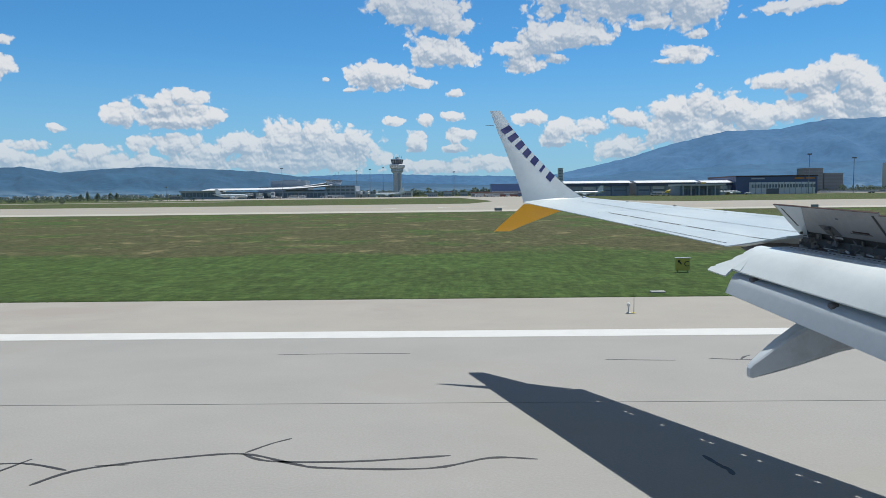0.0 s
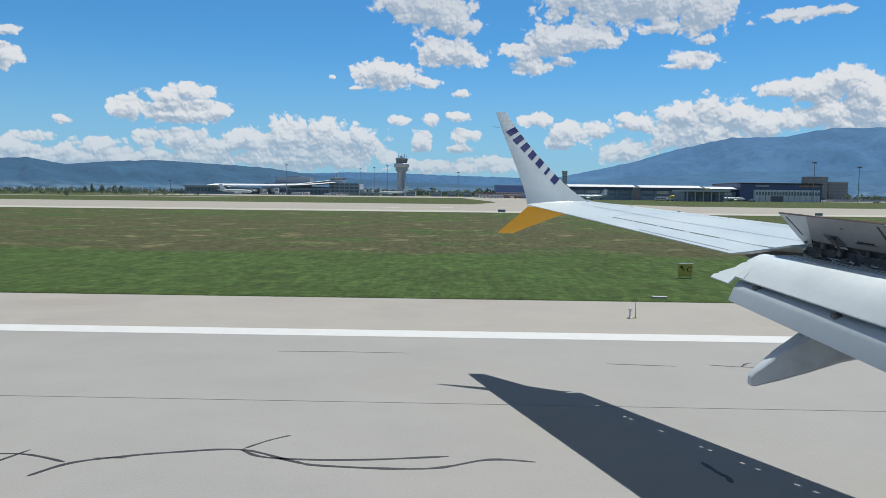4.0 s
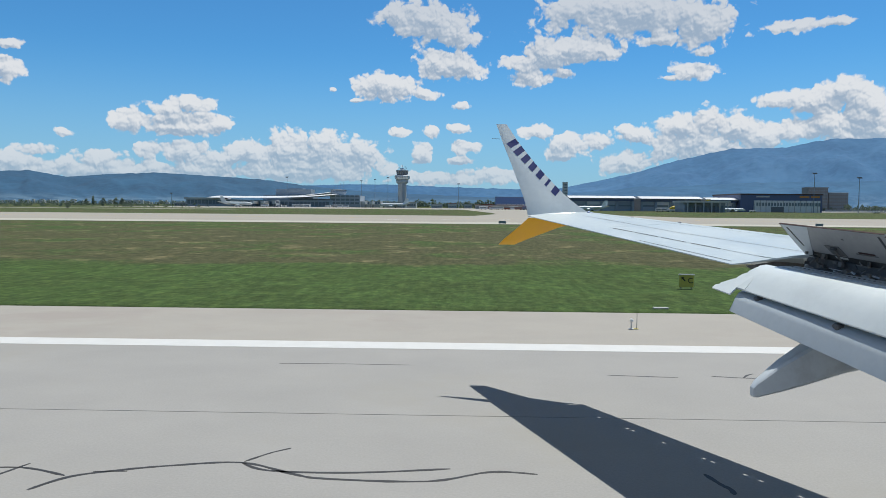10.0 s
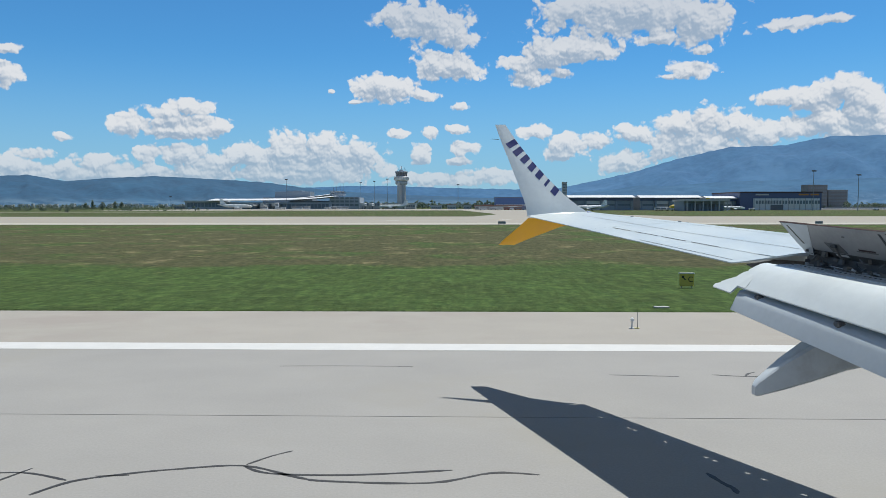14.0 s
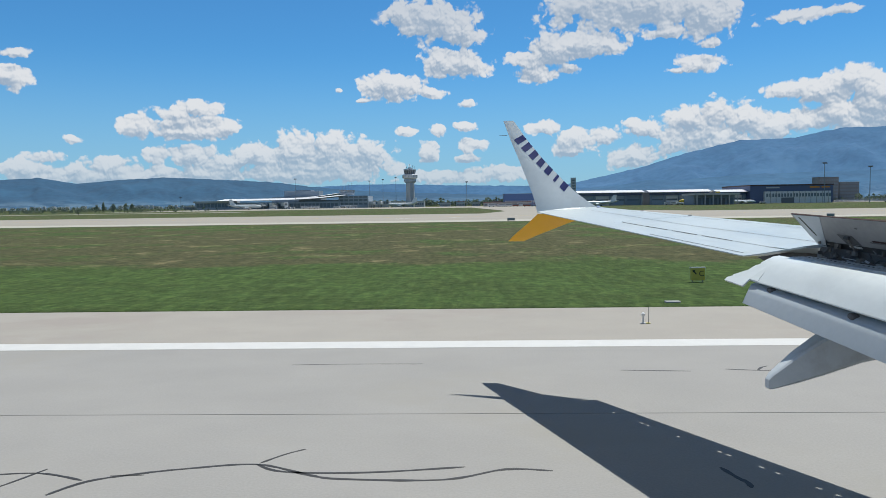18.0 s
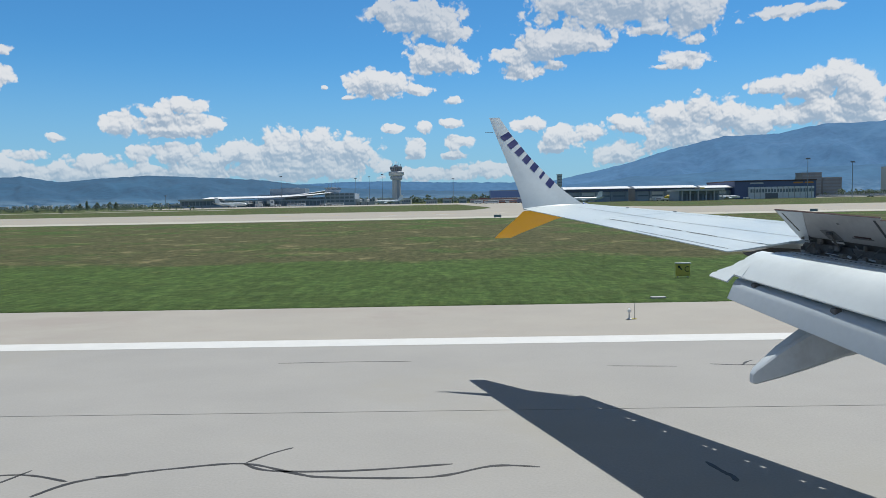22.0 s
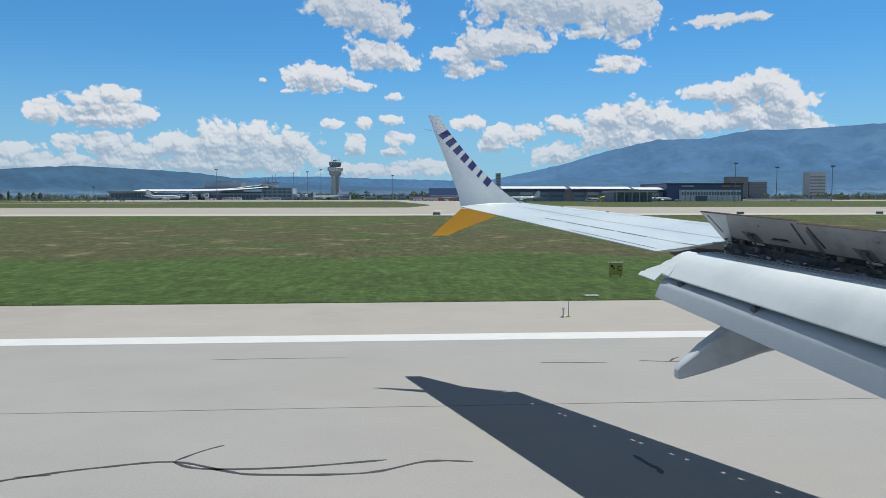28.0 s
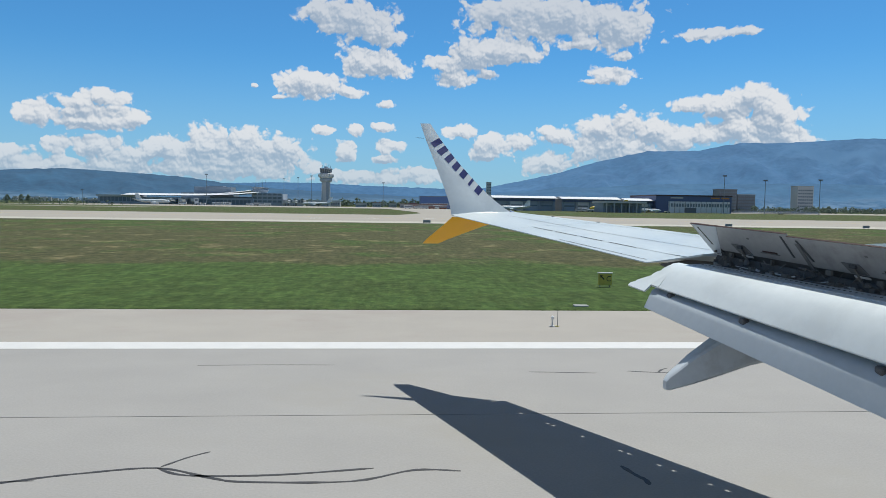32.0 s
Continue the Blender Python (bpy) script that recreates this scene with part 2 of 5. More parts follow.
# ---- materials ----
def material(name, dark, light, scale=1.0, rough=0.6, metal=0.0, bump=0.0, fine=20.0, stretch=(1, 1, 1), spread=0.5, third=None, third_scale=0.1, each=0.0, coat=0.0):
    """A surface whose colour wanders between dark and light at two scales; third: large stains; each: how far single pieces differ."""
    m = bpy.data.materials.new(name)
    m.use_nodes = True
    t = m.node_tree
    shader = t.nodes["Principled BSDF"]
    dark, light, third = ([0.87 * c for c in colour] if colour else None for colour in (dark, light, third))   # all paints a shade deeper
    where = node(t, "ShaderNodeTexCoord").outputs["Object"]
    where = node(t, "ShaderNodeMapping", i0=where, i3=stretch).outputs[0]
    coarse = node(t, "ShaderNodeTexNoise", i0=where, i2=scale, i3=4.0, i4=0.6).outputs[0]
    grain = node(t, "ShaderNodeTexNoise", i0=where, i2=scale * fine, i3=3.0, i4=0.6).outputs[0]
    mixed = node(t, "ShaderNodeMix", i0=spread, i2=coarse, i3=grain).outputs[0]
    value = node(t, "ShaderNodeMapRange", i0=mixed, i1=0.3, i2=0.7).outputs[0]
    if each:
        chance = node(t, "ShaderNodeObjectInfo").outputs["Random"]
        shift = node(t, "ShaderNodeMath", operation="MULTIPLY_ADD", i0=chance, i1=each, i2=-each / 2).outputs[0]
        value = node(t, "ShaderNodeMath", operation="ADD", use_clamp=True, i0=value, i1=shift).outputs[0]
    colour = node(t, "ShaderNodeMix", data_type="RGBA", i0=value, i6=(*dark, 1), i7=(*light, 1)).outputs[2]
    if third:
        patch = node(t, "ShaderNodeTexNoise", i0=where, i2=third_scale, i3=6.0, i4=0.65).outputs[0]
        patch = node(t, "ShaderNodeMapRange", interpolation_type="SMOOTHSTEP", i0=patch, i1=0.5, i2=0.66).outputs[0]
        colour = node(t, "ShaderNodeMix", data_type="RGBA", i0=patch, i6=colour, i7=(*third, 1)).outputs[2]
    t.links.new(colour, shader.inputs["Base Color"])
    rough_out = node(t, "ShaderNodeMapRange", i0=coarse, i1=0.25, i2=0.75, i3=max(0.03, rough - 0.07), i4=min(1.0, rough + 0.07)).outputs[0]
    t.links.new(rough_out, shader.inputs["Roughness"])
    shader.inputs["Metallic"].default_value = metal
    shader.inputs["Coat Weight"].default_value = coat
    if bump:
        relief = node(t, "ShaderNodeBump", i0=1.0, i1=bump, i3=grain)
        relief.inputs["Height"].default_value = 0.5
        t.links.new(grain, relief.inputs["Height"])
        t.links.new(relief.outputs[0], shader.inputs["Normal"])
    return m


PAVING = material("weathered_runway", (0.28, 0.275, 0.263), (0.36, 0.354, 0.339), 0.5, 0.85, bump=0.003, fine=60, stretch=(0.8, 1, 1), third=(0.315, 0.305, 0.278), third_scale=0.12)
SHOULDER = material("shoulder_asphalt", (0.31, 0.293, 0.262), (0.40, 0.378, 0.34), 0.5, 0.88, bump=0.003, fine=60, stretch=(0.8, 1, 1), third=(0.33, 0.30, 0.27), third_scale=0.15)
TAXI_EDGE = material("cream_taxiway_shoulder", (0.41, 0.39, 0.335), (0.50, 0.475, 0.41), 0.1, 0.88, fine=12, stretch=(0.3, 1, 1))
TAXI = material("taxiway_concrete", (0.295, 0.275, 0.236), (0.395, 0.37, 0.32), 0.08, 0.88, fine=12, stretch=(0.3, 1, 1))
LINE_WHITE = material("white_marking_paint", (0.56, 0.565, 0.555), (0.68, 0.685, 0.675), 2.0, 0.7, fine=30)
LINE_YELLOW = material("yellow_marking_paint", (0.55, 0.36, 0.09), (0.68, 0.46, 0.14), 2.0, 0.7, fine=30)
TAR = material("crack_sealing_tar", (0.018, 0.018, 0.019), (0.042, 0.041, 0.041), 8.0, 0.6)
WHITE_PAINT = material("white_aircraft_paint", (0.69, 0.755, 0.775), (0.765, 0.83, 0.85), 1.2, 0.34, fine=8, coat=0.25, third=(0.665, 0.725, 0.745), third_scale=1.3)
WING_GREY = material("light_grey_wing_paint", (0.51, 0.58, 0.60), (0.595, 0.665, 0.685), 1.5, 0.36, fine=9, stretch=(1, 0.5, 1), third=(0.50, 0.565, 0.58), third_scale=1.0)
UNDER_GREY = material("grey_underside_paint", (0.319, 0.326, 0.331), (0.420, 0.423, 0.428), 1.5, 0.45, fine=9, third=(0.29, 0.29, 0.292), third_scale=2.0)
CANOE = material("grey_fairing_paint", (0.55, 0.60, 0.65), (0.63, 0.68, 0.72), 1.5, 0.40, fine=9, third=(0.50, 0.53, 0.56), third_scale=2.0)
AFT_GREY = material("blue_grey_flap_paint", (0.48, 0.54, 0.59), (0.55, 0.61, 0.66), 1.5, 0.38, fine=9)
YELLOW_BLADE = material("yellow_winglet_paint", (0.96, 0.475, 0.010), (1.0, 0.53, 0.014), 2.0, 0.6, fine=8)
NAVY = material("navy_lettering", (0.010, 0.022, 0.14), (0.014, 0.030, 0.17), 3.0, 0.4)
# dark grey for the brackets, also put in for the bay's shade
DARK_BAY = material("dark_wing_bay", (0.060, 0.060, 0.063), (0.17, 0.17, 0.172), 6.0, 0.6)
BAY_METAL = material("brown_grey_linkage_metal", (0.10, 0.093, 0.085), (0.25, 0.23, 0.21), 9.0, 0.55, metal=0.1)
POCKET = material("mid_grey_pocket", (0.12, 0.121, 0.124), (0.23, 0.23, 0.23), 8.0, 0.6)
BARE_METAL = material("bright_steel", (0.6, 0.6, 0.6), (0.75, 0.75, 0.75), 6.0, 0.25, metal=1.0)
RUBBER = material("black_rubber", (0.012, 0.012, 0.012), (0.03, 0.03, 0.03), 5.0, 0.75)
WING_SEAM = material("fine_grey_seam", (0.33, 0.34, 0.35), (0.42, 0.43, 0.44), 5.0, 0.5)
GRAPHITE = material("dark_seal", (0.05, 0.055, 0.06), (0.09, 0.095, 0.10), 5.0, 0.65)
RUST_RED = material("dark_red_edge_paint", (0.045, 0.022, 0.02), (0.075, 0.038, 0.034), 6.0, 0.6)
BLADE = material("grass_blades", (0.11, 0.16, 0.055), (0.20, 0.26, 0.10), 0.5, 0.8, fine=20)
# crown colour lightened to stand for aerial haze
LEAF = material("haze_paled_foliage", (0.109, 0.150, 0.109), (0.184, 0.233, 0.164), 0.12, 0.9, fine=12)
BARK = material("brown_bark", (0.06, 0.045, 0.03), (0.12, 0.09, 0.065), 2.0, 0.9)
FLOWER = material("yellow_blossom", (0.45, 0.36, 0.02), (0.62, 0.52, 0.04), 4.0, 0.8)
PALE_WALL = material("pale_render_wall", (0.50, 0.52, 0.54), (0.60, 0.62, 0.635), 0.06, 0.8)
# facade, far foliage and concrete: colours shifted to stand for aerial haze
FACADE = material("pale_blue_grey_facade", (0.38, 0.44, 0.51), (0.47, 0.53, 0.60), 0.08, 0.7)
FAR_LEAF = material("haze_tinted_foliage", (0.093, 0.137, 0.102), (0.133, 0.183, 0.129), 0.03, 0.9, fine=12)
CONCRETE = material("grey_concrete", (0.348, 0.355, 0.355), (0.478, 0.478, 0.471), 0.08, 0.85)
ROOF_WHITE = material("white_metal_roof", (0.726, 0.737, 0.748), (0.836, 0.847, 0.858), 0.05, 0.45)
# claddings lightened to stand for haze over the distance
NAVY_CLAD = material("navy_cladding", (0.089, 0.123, 0.238), (0.116, 0.150, 0.285), 0.08, 0.55)
BLUE_CLAD = material("blue_cladding", (0.105, 0.180, 0.390), (0.135, 0.225, 0.465), 0.08, 0.55)
RIB_WALL = material("ribbed_grey_cladding", (0.489, 0.509, 0.529), (0.624, 0.644, 0.664), 0.06, 0.6)
# haze is put into these four far colours
HAZE_BLUE = material("haze_blue_cladding", (0.27, 0.33, 0.40), (0.35, 0.41, 0.48), 0.08, 0.7)
HAZY_STEEL = material("haze_lightened_steel", (0.21, 0.25, 0.29), (0.29, 0.33, 0.37), 0.5, 0.6)
FAR_GLASS = material("haze_lightened_glazing", (0.153, 0.192, 0.231), (0.231, 0.270, 0.316), 0.1, 0.4)
FAR_DARK = material("haze_lightened_metal", (0.153, 0.166, 0.186), (0.218, 0.231, 0.251), 0.1, 0.6)
RED_ROOF = material("red_roof_tile", (0.24, 0.075, 0.045), (0.34, 0.12, 0.075), 0.2, 0.8)
STEEL = material("galvanised_steel", (0.20, 0.205, 0.21), (0.32, 0.325, 0.33), 1.0, 0.5, metal=0.6)
ORANGE = material("orange_paint", (0.62, 0.24, 0.03), (0.72, 0.30, 0.05), 1.0, 0.5)
SIGN_YELLOW = material("yellow_sign_face", (0.62, 0.45, 0.04), (0.72, 0.53, 0.06), 1.5, 0.5)
SIGN_FADED = material("faded_sign_face", (0.52, 0.44, 0.07), (0.62, 0.53, 0.11), 1.5, 0.6)
BLACK = material("black_paint", (0.01, 0.01, 0.01), (0.02, 0.02, 0.02), 4.0, 0.5)
BLUE_POST = material("blue_marker_plastic", (0.03, 0.07, 0.32), (0.05, 0.10, 0.42), 4.0, 0.5)
# the blue haze of distance is mixed into these range colours
HILL = material("haze_tinted_wooded_hills", (0.008, 0.054, 0.118), (0.028, 0.108, 0.205), 0.009, 1.0, fine=5, third=(0.026, 0.108, 0.205), third_scale=0.0022)
FOOTHILL = material("haze_tinted_foothills", (0.016, 0.085, 0.185), (0.040, 0.140, 0.265), 0.008, 1.0, fine=5, third=(0.045, 0.145, 0.27), third_scale=0.002)
MASSIF = material("haze_tinted_massif", (0.026, 0.112, 0.245), (0.060, 0.176, 0.335), 0.006, 1.0, fine=5, third=(0.066, 0.182, 0.34), third_scale=0.002)


def farmland(m, low, high, colour, amount):
    """Pale fields and villages scattered over a range's lower slopes, between two heights."""
    t = m.node_tree
    where = node(t, "ShaderNodeTexCoord").outputs["Object"]
    z = node(t, "ShaderNodeSeparateXYZ", i0=where).outputs[2]
    band = node(t, "ShaderNodeMapRange", interpolation_type="SMOOTHSTEP", i0=z, i1=low, i2=high, i3=amount, i4=0.0).outputs[0]
    plots = node(t, "ShaderNodeTexNoise", i0=where, i2=0.012, i3=6.0, i4=0.7).outputs[0]
    plots = node(t, "ShaderNodeMapRange", interpolation_type="SMOOTHSTEP", i0=plots, i1=0.42, i2=0.60).outputs[0]
    both = node(t, "ShaderNodeMath", operation="MULTIPLY", i0=band, i1=plots).outputs[0]
    base = t.nodes["Principled BSDF"].inputs["Base Color"]
    mixed = node(t, "ShaderNodeMix", data_type="RGBA", i0=both, i6=base.links[0].from_socket, i7=(*colour, 1)).outputs[2]
    t.links.new(mixed, base)


# field colours carry the blue haze too
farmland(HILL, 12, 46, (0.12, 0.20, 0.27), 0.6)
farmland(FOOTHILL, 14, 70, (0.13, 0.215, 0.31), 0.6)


def meadow(name, through=0.0):
    """Airfield grass: green near the paving, brown and straw patches further out."""
    m = bpy.data.materials.new(name)
    m.use_nodes = True
    t = m.node_tree
    shader = t.nodes["Principled BSDF"]
    where = node(t, "ShaderNodeTexCoord").outputs["Object"]
    flat = node(t, "ShaderNodeMapping", i0=where, i3=(1.2, 1, 1)).outputs[0]

    def spread(scale, detail, rough, low, high, base=None):
        n = node(t, "ShaderNodeTexNoise", i0=base or flat, i2=scale, i3=detail, i4=rough).outputs[0]
        return node(t, "ShaderNodeMapRange", interpolation_type="SMOOTHSTEP", i0=n, i1=low, i2=high).outputs[0]

    def blend(f, a, b):
        return node(t, "ShaderNodeMix", data_type="RGBA", i0=f, i6=a, i7=b).outputs[2]

    tuft = spread(1.9, 9.0, 0.80, 0.32, 0.68, where)
    patch = spread(0.16, 9.0, 0.70, 0.40, 0.60)
    green = blend(tuft, (0.028, 0.053, 0.016, 1), (0.074, 0.108, 0.034, 1))
    lush = blend(tuft, (0.034, 0.067, 0.020, 1), (0.080, 0.124, 0.037, 1))
    green = blend(patch, green, lush)
    olive = blend(tuft, (0.042, 0.048, 0.023, 1), (0.100, 0.099, 0.049, 1))
    y = node(t, "ShaderNodeSeparateXYZ", i0=where).outputs[1]
    out = node(t, "ShaderNodeMapRange", i0=y, i1=41.0, i2=50.0, i3=-0.30, i4=0.10).outputs[0]
    far = node(t, "ShaderNodeMapRange", i0=y, i1=92.0, i2=130.0, i3=0.0, i4=-0.07).outputs[0]
    broad = node(t, "ShaderNodeTexNoise", i0=flat, i2=0.075, i3=8.0, i4=0.66).outputs[0]
    level = node(t, "ShaderNodeMath", operation="ADD", i0=broad, i1=out).outputs[0]
    level = node(t, "ShaderNodeMath", operation="ADD", i0=level, i1=far).outputs[0]
    brown = node(t, "ShaderNodeMapRange", interpolation_type="SMOOTHSTEP", i0=level, i1=0.46, i2=0.60).outputs[0]
    colour = blend(brown, green, olive)
    dry = node(t, "ShaderNodeTexNoise", i0=flat, i2=0.20, i3=9.0, i4=0.72).outputs[0]
    level = node(t, "ShaderNodeMath", operation="MULTIPLY_ADD", i0=out, i1=0.30, i2=dry).outputs[0]
    straw = node(t, "ShaderNodeMapRange", interpolation_type="SMOOTHSTEP", i0=level, i1=0.565, i2=0.70, i4=0.65).outputs[0]
    colour = blend(straw, colour, (0.25, 0.21, 0.115, 1))
    lumps = spread(0.55, 9.0, 0.78, 0.36, 0.64)
    shade = node(t, "ShaderNodeMapRange", i0=lumps, i3=0.84, i4=1.16).outputs[0]
    colour = node(t, "ShaderNodeVectorMath", operation="SCALE", i0=colour, i3=shade).outputs[0]
    # pattern stretched along y so it reads as upright clumps from the camera
    upright_clumps = node(t, "ShaderNodeMapping", i0=where, i3=(2.6, 0.55, 1)).outputs[0]
    upright_clumps = node(t, "ShaderNodeMapRange", i0=spread(0.9, 5.0, 0.72, 0.34, 0.66, upright_clumps), i3=0.80, i4=1.22).outputs[0]
    colour = node(t, "ShaderNodeVectorMath", operation="SCALE", i0=colour, i3=upright_clumps).outputs[0]
    t.links.new(colour, shader.inputs["Base Color"])
    shader.inputs["Roughness"].default_value = 0.95
    shader.inputs["Specular IOR Level"].default_value = 0.1
    relief = node(t, "ShaderNodeBump", i0=0.6, i1=0.035)
    t.links.new(tuft, relief.inputs["Height"])
    t.links.new(relief.outputs[0], shader.inputs["Normal"])
    if through:
        leaf = node(t, "ShaderNodeBsdfTranslucent", i0=colour)
        mix = node(t, "ShaderNodeMixShader", i0=through, i1=shader.outputs[0], i2=leaf.outputs[0])
        t.links.new(mix.outputs[0], t.nodes["Material Output"].inputs[0])
    return m


MEADOW = meadow("airfield_meadow")
SWARD = meadow("sunlit_grass_blades", 0.5)


# ---- builders ----
def box(bm, x0, x1, y0, y1, z0, z1, bevel=0.0):
    vs = [bm.verts.new(c) for c in ((x0, y0, z0), (x1, y0, z0), (x1, y1, z0), (x0, y1, z0), (x0, y0, z1), (x1, y0, z1), (x1, y1, z1), (x0, y1, z1))]
    fs = [bm.faces.new([vs[i] for i in f]) for f in ((3, 2, 1, 0), (4, 5, 6, 7), (0, 1, 5, 4), (1, 2, 6, 5), (2, 3, 7, 6), (3, 0, 4, 7))]
    if bevel:
        bmesh.ops.bevel(bm, geom=list({e for f in fs for e in f.edges}), offset=bevel, segments=2, affect="EDGES", profile=0.5)
    return bm


def boxed(*sizes, bevel=0.0):
    return box(bmesh.new(), *sizes, bevel=bevel)


def tube(bm, a, b, r0, r1=None, sides=10):
    """A capped, tapering round bar from a to b."""
    a, b = Vector(a), Vector(b)
    r1 = r0 if r1 is None else r1
    turn = (b - a).to_track_quat("Z", "Y").to_matrix()
    rings = []
    for c, r in ((a, r0), (b, r1)):
        rings.append([bm.verts.new(c + turn @ Vector((r * math.cos(k * 2 * math.pi / sides), r * math.sin(k * 2 * math.pi / sides), 0))) for k in range(sides)])
    for k in range(sides):
        bm.faces.new((rings[0][k], rings[0][(k + 1) % sides], rings[1][(k + 1) % sides], rings[1][k]))
    bm.faces.new(rings[0][::-1])
    bm.faces.new(rings[1])
    return bm


def loft(rings, caps=True):
    """A skin over rings of points of equal number."""
    bm = bmesh.new()
    vs = [[bm.verts.new(p) for p in ring] for ring in rings]
    n = len(rings[0])
    for a, b in zip(vs, vs[1:]):
        for k in range(n):
            bm.faces.new((a[k], a[(k + 1) % n], b[(k + 1) % n], b[k]))
    if caps:
        bm.faces.new(vs[0][::-1])
        bm.faces.new(vs[-1])
    bmesh.ops.recalc_face_normals(bm, faces=bm.faces)
    return bm


def lathe(profile, sides=24, at=(0, 0, 0)):
    """A body of revolution round z from (radius, height) pairs."""
    return loft([[(at[0] + r * math.cos(k * 2 * math.pi / sides), at[1] + r * math.sin(k * 2 * math.pi / sides), at[2] + z) for k in range(sides)] for r, z in profile])


def mesh_of(name, bm, mat, smooth=None):
    me = bpy.data.meshes.new(name)
    if smooth is not None:
        for f in bm.faces:
            f.smooth = True
        for e in bm.edges:
            e.smooth = len(e.link_faces) == 2 and e.calc_face_angle(0.0) < radians(smooth)
    bm.to_mesh(me)
    bm.free()
    me.materials.append(mat)
    return me


def part(name, bm, mat, parent, label="", smooth=None):
    """A bmesh as one mesh object under a thing or a part."""
    ob = new(name, mesh_of(name, bm, mat, smooth))
    ob.parent = parent
    return tagged(ob, label)


def thing(name, label, category, at=(0, 0, 0), group="", kind=""):
    ob = new(name)
    ob.location = at
    return tagged(ob, label, category, group, kind)


def solid(name, bm, mat, label, category, kind="", group="", smooth=None):
    """A thing that is one mesh."""
    return tagged(new(name, mesh_of(name, bm, mat, smooth)), label, category, group, kind)


def quick(name, verts, faces, mat):
    me = bpy.data.meshes.new(name)
    me.from_pydata(verts, [], faces)
    me.materials.append(mat)
    return new(name, me)


def eased(points, n=5):
    """The line of (x, y) as a smooth curve through the same places."""
    out = []
    for i in range(len(points) - 1):
        p = [points[max(0, min(len(points) - 1, i + k))] for k in (-1, 0, 1, 2)]
        for k in range(n):
            u = k / n
            out.append(tuple(0.5 * (2 * b + (c - a) * u + (2 * a - 5 * b + 4 * c - d) * u * u + (3 * b - a - 3 * c + d) * u ** 3) for a, b, c, d in zip(*p)))
    return out + [tuple(points[-1])]


def ribbon(points, width, z, thick=0.004, seed=0, rough=0.0, bm=None):
    """A flat band of paint or tar along a line of (x, y), its edges a little uneven."""
    rng = random.Random(seed)
    bm = bm or bmesh.new()
    fine = []
    for (ax, ay), (bx, by) in zip(points, points[1:]):
        n = max(1, int(math.hypot(bx - ax, by - ay) / 0.35)) if rough else 1
        for k in range(n):
            u = k / n
            fine.append((ax + (bx - ax) * u + rough * rng.uniform(-1, 1) * (k > 0), ay + (by - ay) * u + rough * rng.uniform(-1, 1) * (k > 0)))
    fine.append(points[-1])
    rows = []
    for i, (x, y) in enumerate(fine):
        (ax, ay), (bx, by) = fine[max(i - 1, 0)], fine[min(i + 1, len(fine) - 1)]
        length = math.hypot(bx - ax, by - ay) or 1
        nx, ny = -(by - ay) / length, (bx - ax) / length
        w = width / 2 * (1 + (rng.uniform(-0.3, 0.3) if rough else 0)) * (0.45 if rough and i in (0, len(fine) - 1) else 1)
        rows.append([bm.verts.new((x + nx * w, y + ny * w, z + thick)), bm.verts.new((x - nx * w, y - ny * w, z + thick)),
                     bm.verts.new((x - nx * w, y - ny * w, z)), bm.verts.new((x + nx * w, y + ny * w, z))])
    for a, b in zip(rows, rows[1:]):
        bm.faces.new((a[0], b[0], b[1], a[1]))
        bm.faces.new((a[1], b[1], b[2], a[2]))
        bm.faces.new((a[3], b[3], b[0], a[0]))
    bm.faces.new((rows[0][0], rows[0][1], rows[0][2], rows[0][3]))
    bm.faces.new((rows[-1][3], rows[-1][2], rows[-1][1], rows[-1][0]))
    bmesh.ops.recalc_face_normals(bm, faces=bm.faces)
    return bm

# ---- the setting ----
def slab(name, x0, x1, y0, y1, top, mat, label, category, thick=0.3):
    return solid(name, boxed(x0, x1, y0, y1, top - thick, top), mat, label, category, kind="structure")


def ground_sheet():
    """One sheet to the horizon, finer near the runway, with shallow swells."""
    xs = [-4900, -2500, -1200] + [k * 30 - 600 for k in range(41)] + [1200, 2500, 4900]
    ys = [-4900, -2000, -500, -60, 26] + [30 + k * 8 for k in range(15)] + [300, 500, 900, 1600, 3000, 4900]
    verts = [(x, y, -0.04 + (0.05 * noise.noise((x * 0.03, y * 0.05, 0)) - 0.05 if 34 < y < 140 else 0)) for y in ys for x in xs]
    n = len(xs)
    faces = [(j * n + i, j * n + i + 1, (j + 1) * n + i + 1, (j + 1) * n + i) for j in range(len(ys) - 1) for i in range(n - 1)]
    return tagged(quick("ground", verts, faces, MEADOW), "flat airfield meadow of green and straw-dry grass", "grass", kind="structure")


ground = ground_sheet()
runway = tagged(new("runway"), "pale weathered runway with paved shoulder", "runway", kind="structure")
LANES = (-31.9, -24.37, -16.87, -9.37, -1.87, 5.63, 13.13, 20.24)
for a, b in zip(LANES, LANES[1:]):
    part("paving_lane", boxed(-600, 600, a + 0.012, b - 0.012, -0.3, 0.0), PAVING, runway)
part("joint_filler", boxed(-600, 600, -31.8, 20.2, -0.25, -0.012), TAR, runway, "dark joint filler")
part("shoulder", boxed(-600, 600, 20.245, 26.45, -0.3, -0.004), SHOULDER, runway, "sand-coloured asphalt shoulder")
part("shoulder", boxed(-600, 600, -38.1, -31.905, -0.3, -0.004), SHOULDER, runway, "sand-coloured asphalt shoulder")
part("edge_line", boxed(-600, 600, 19.27, 20.20, 0.0, 0.004), LINE_WHITE, runway, "white painted edge line")
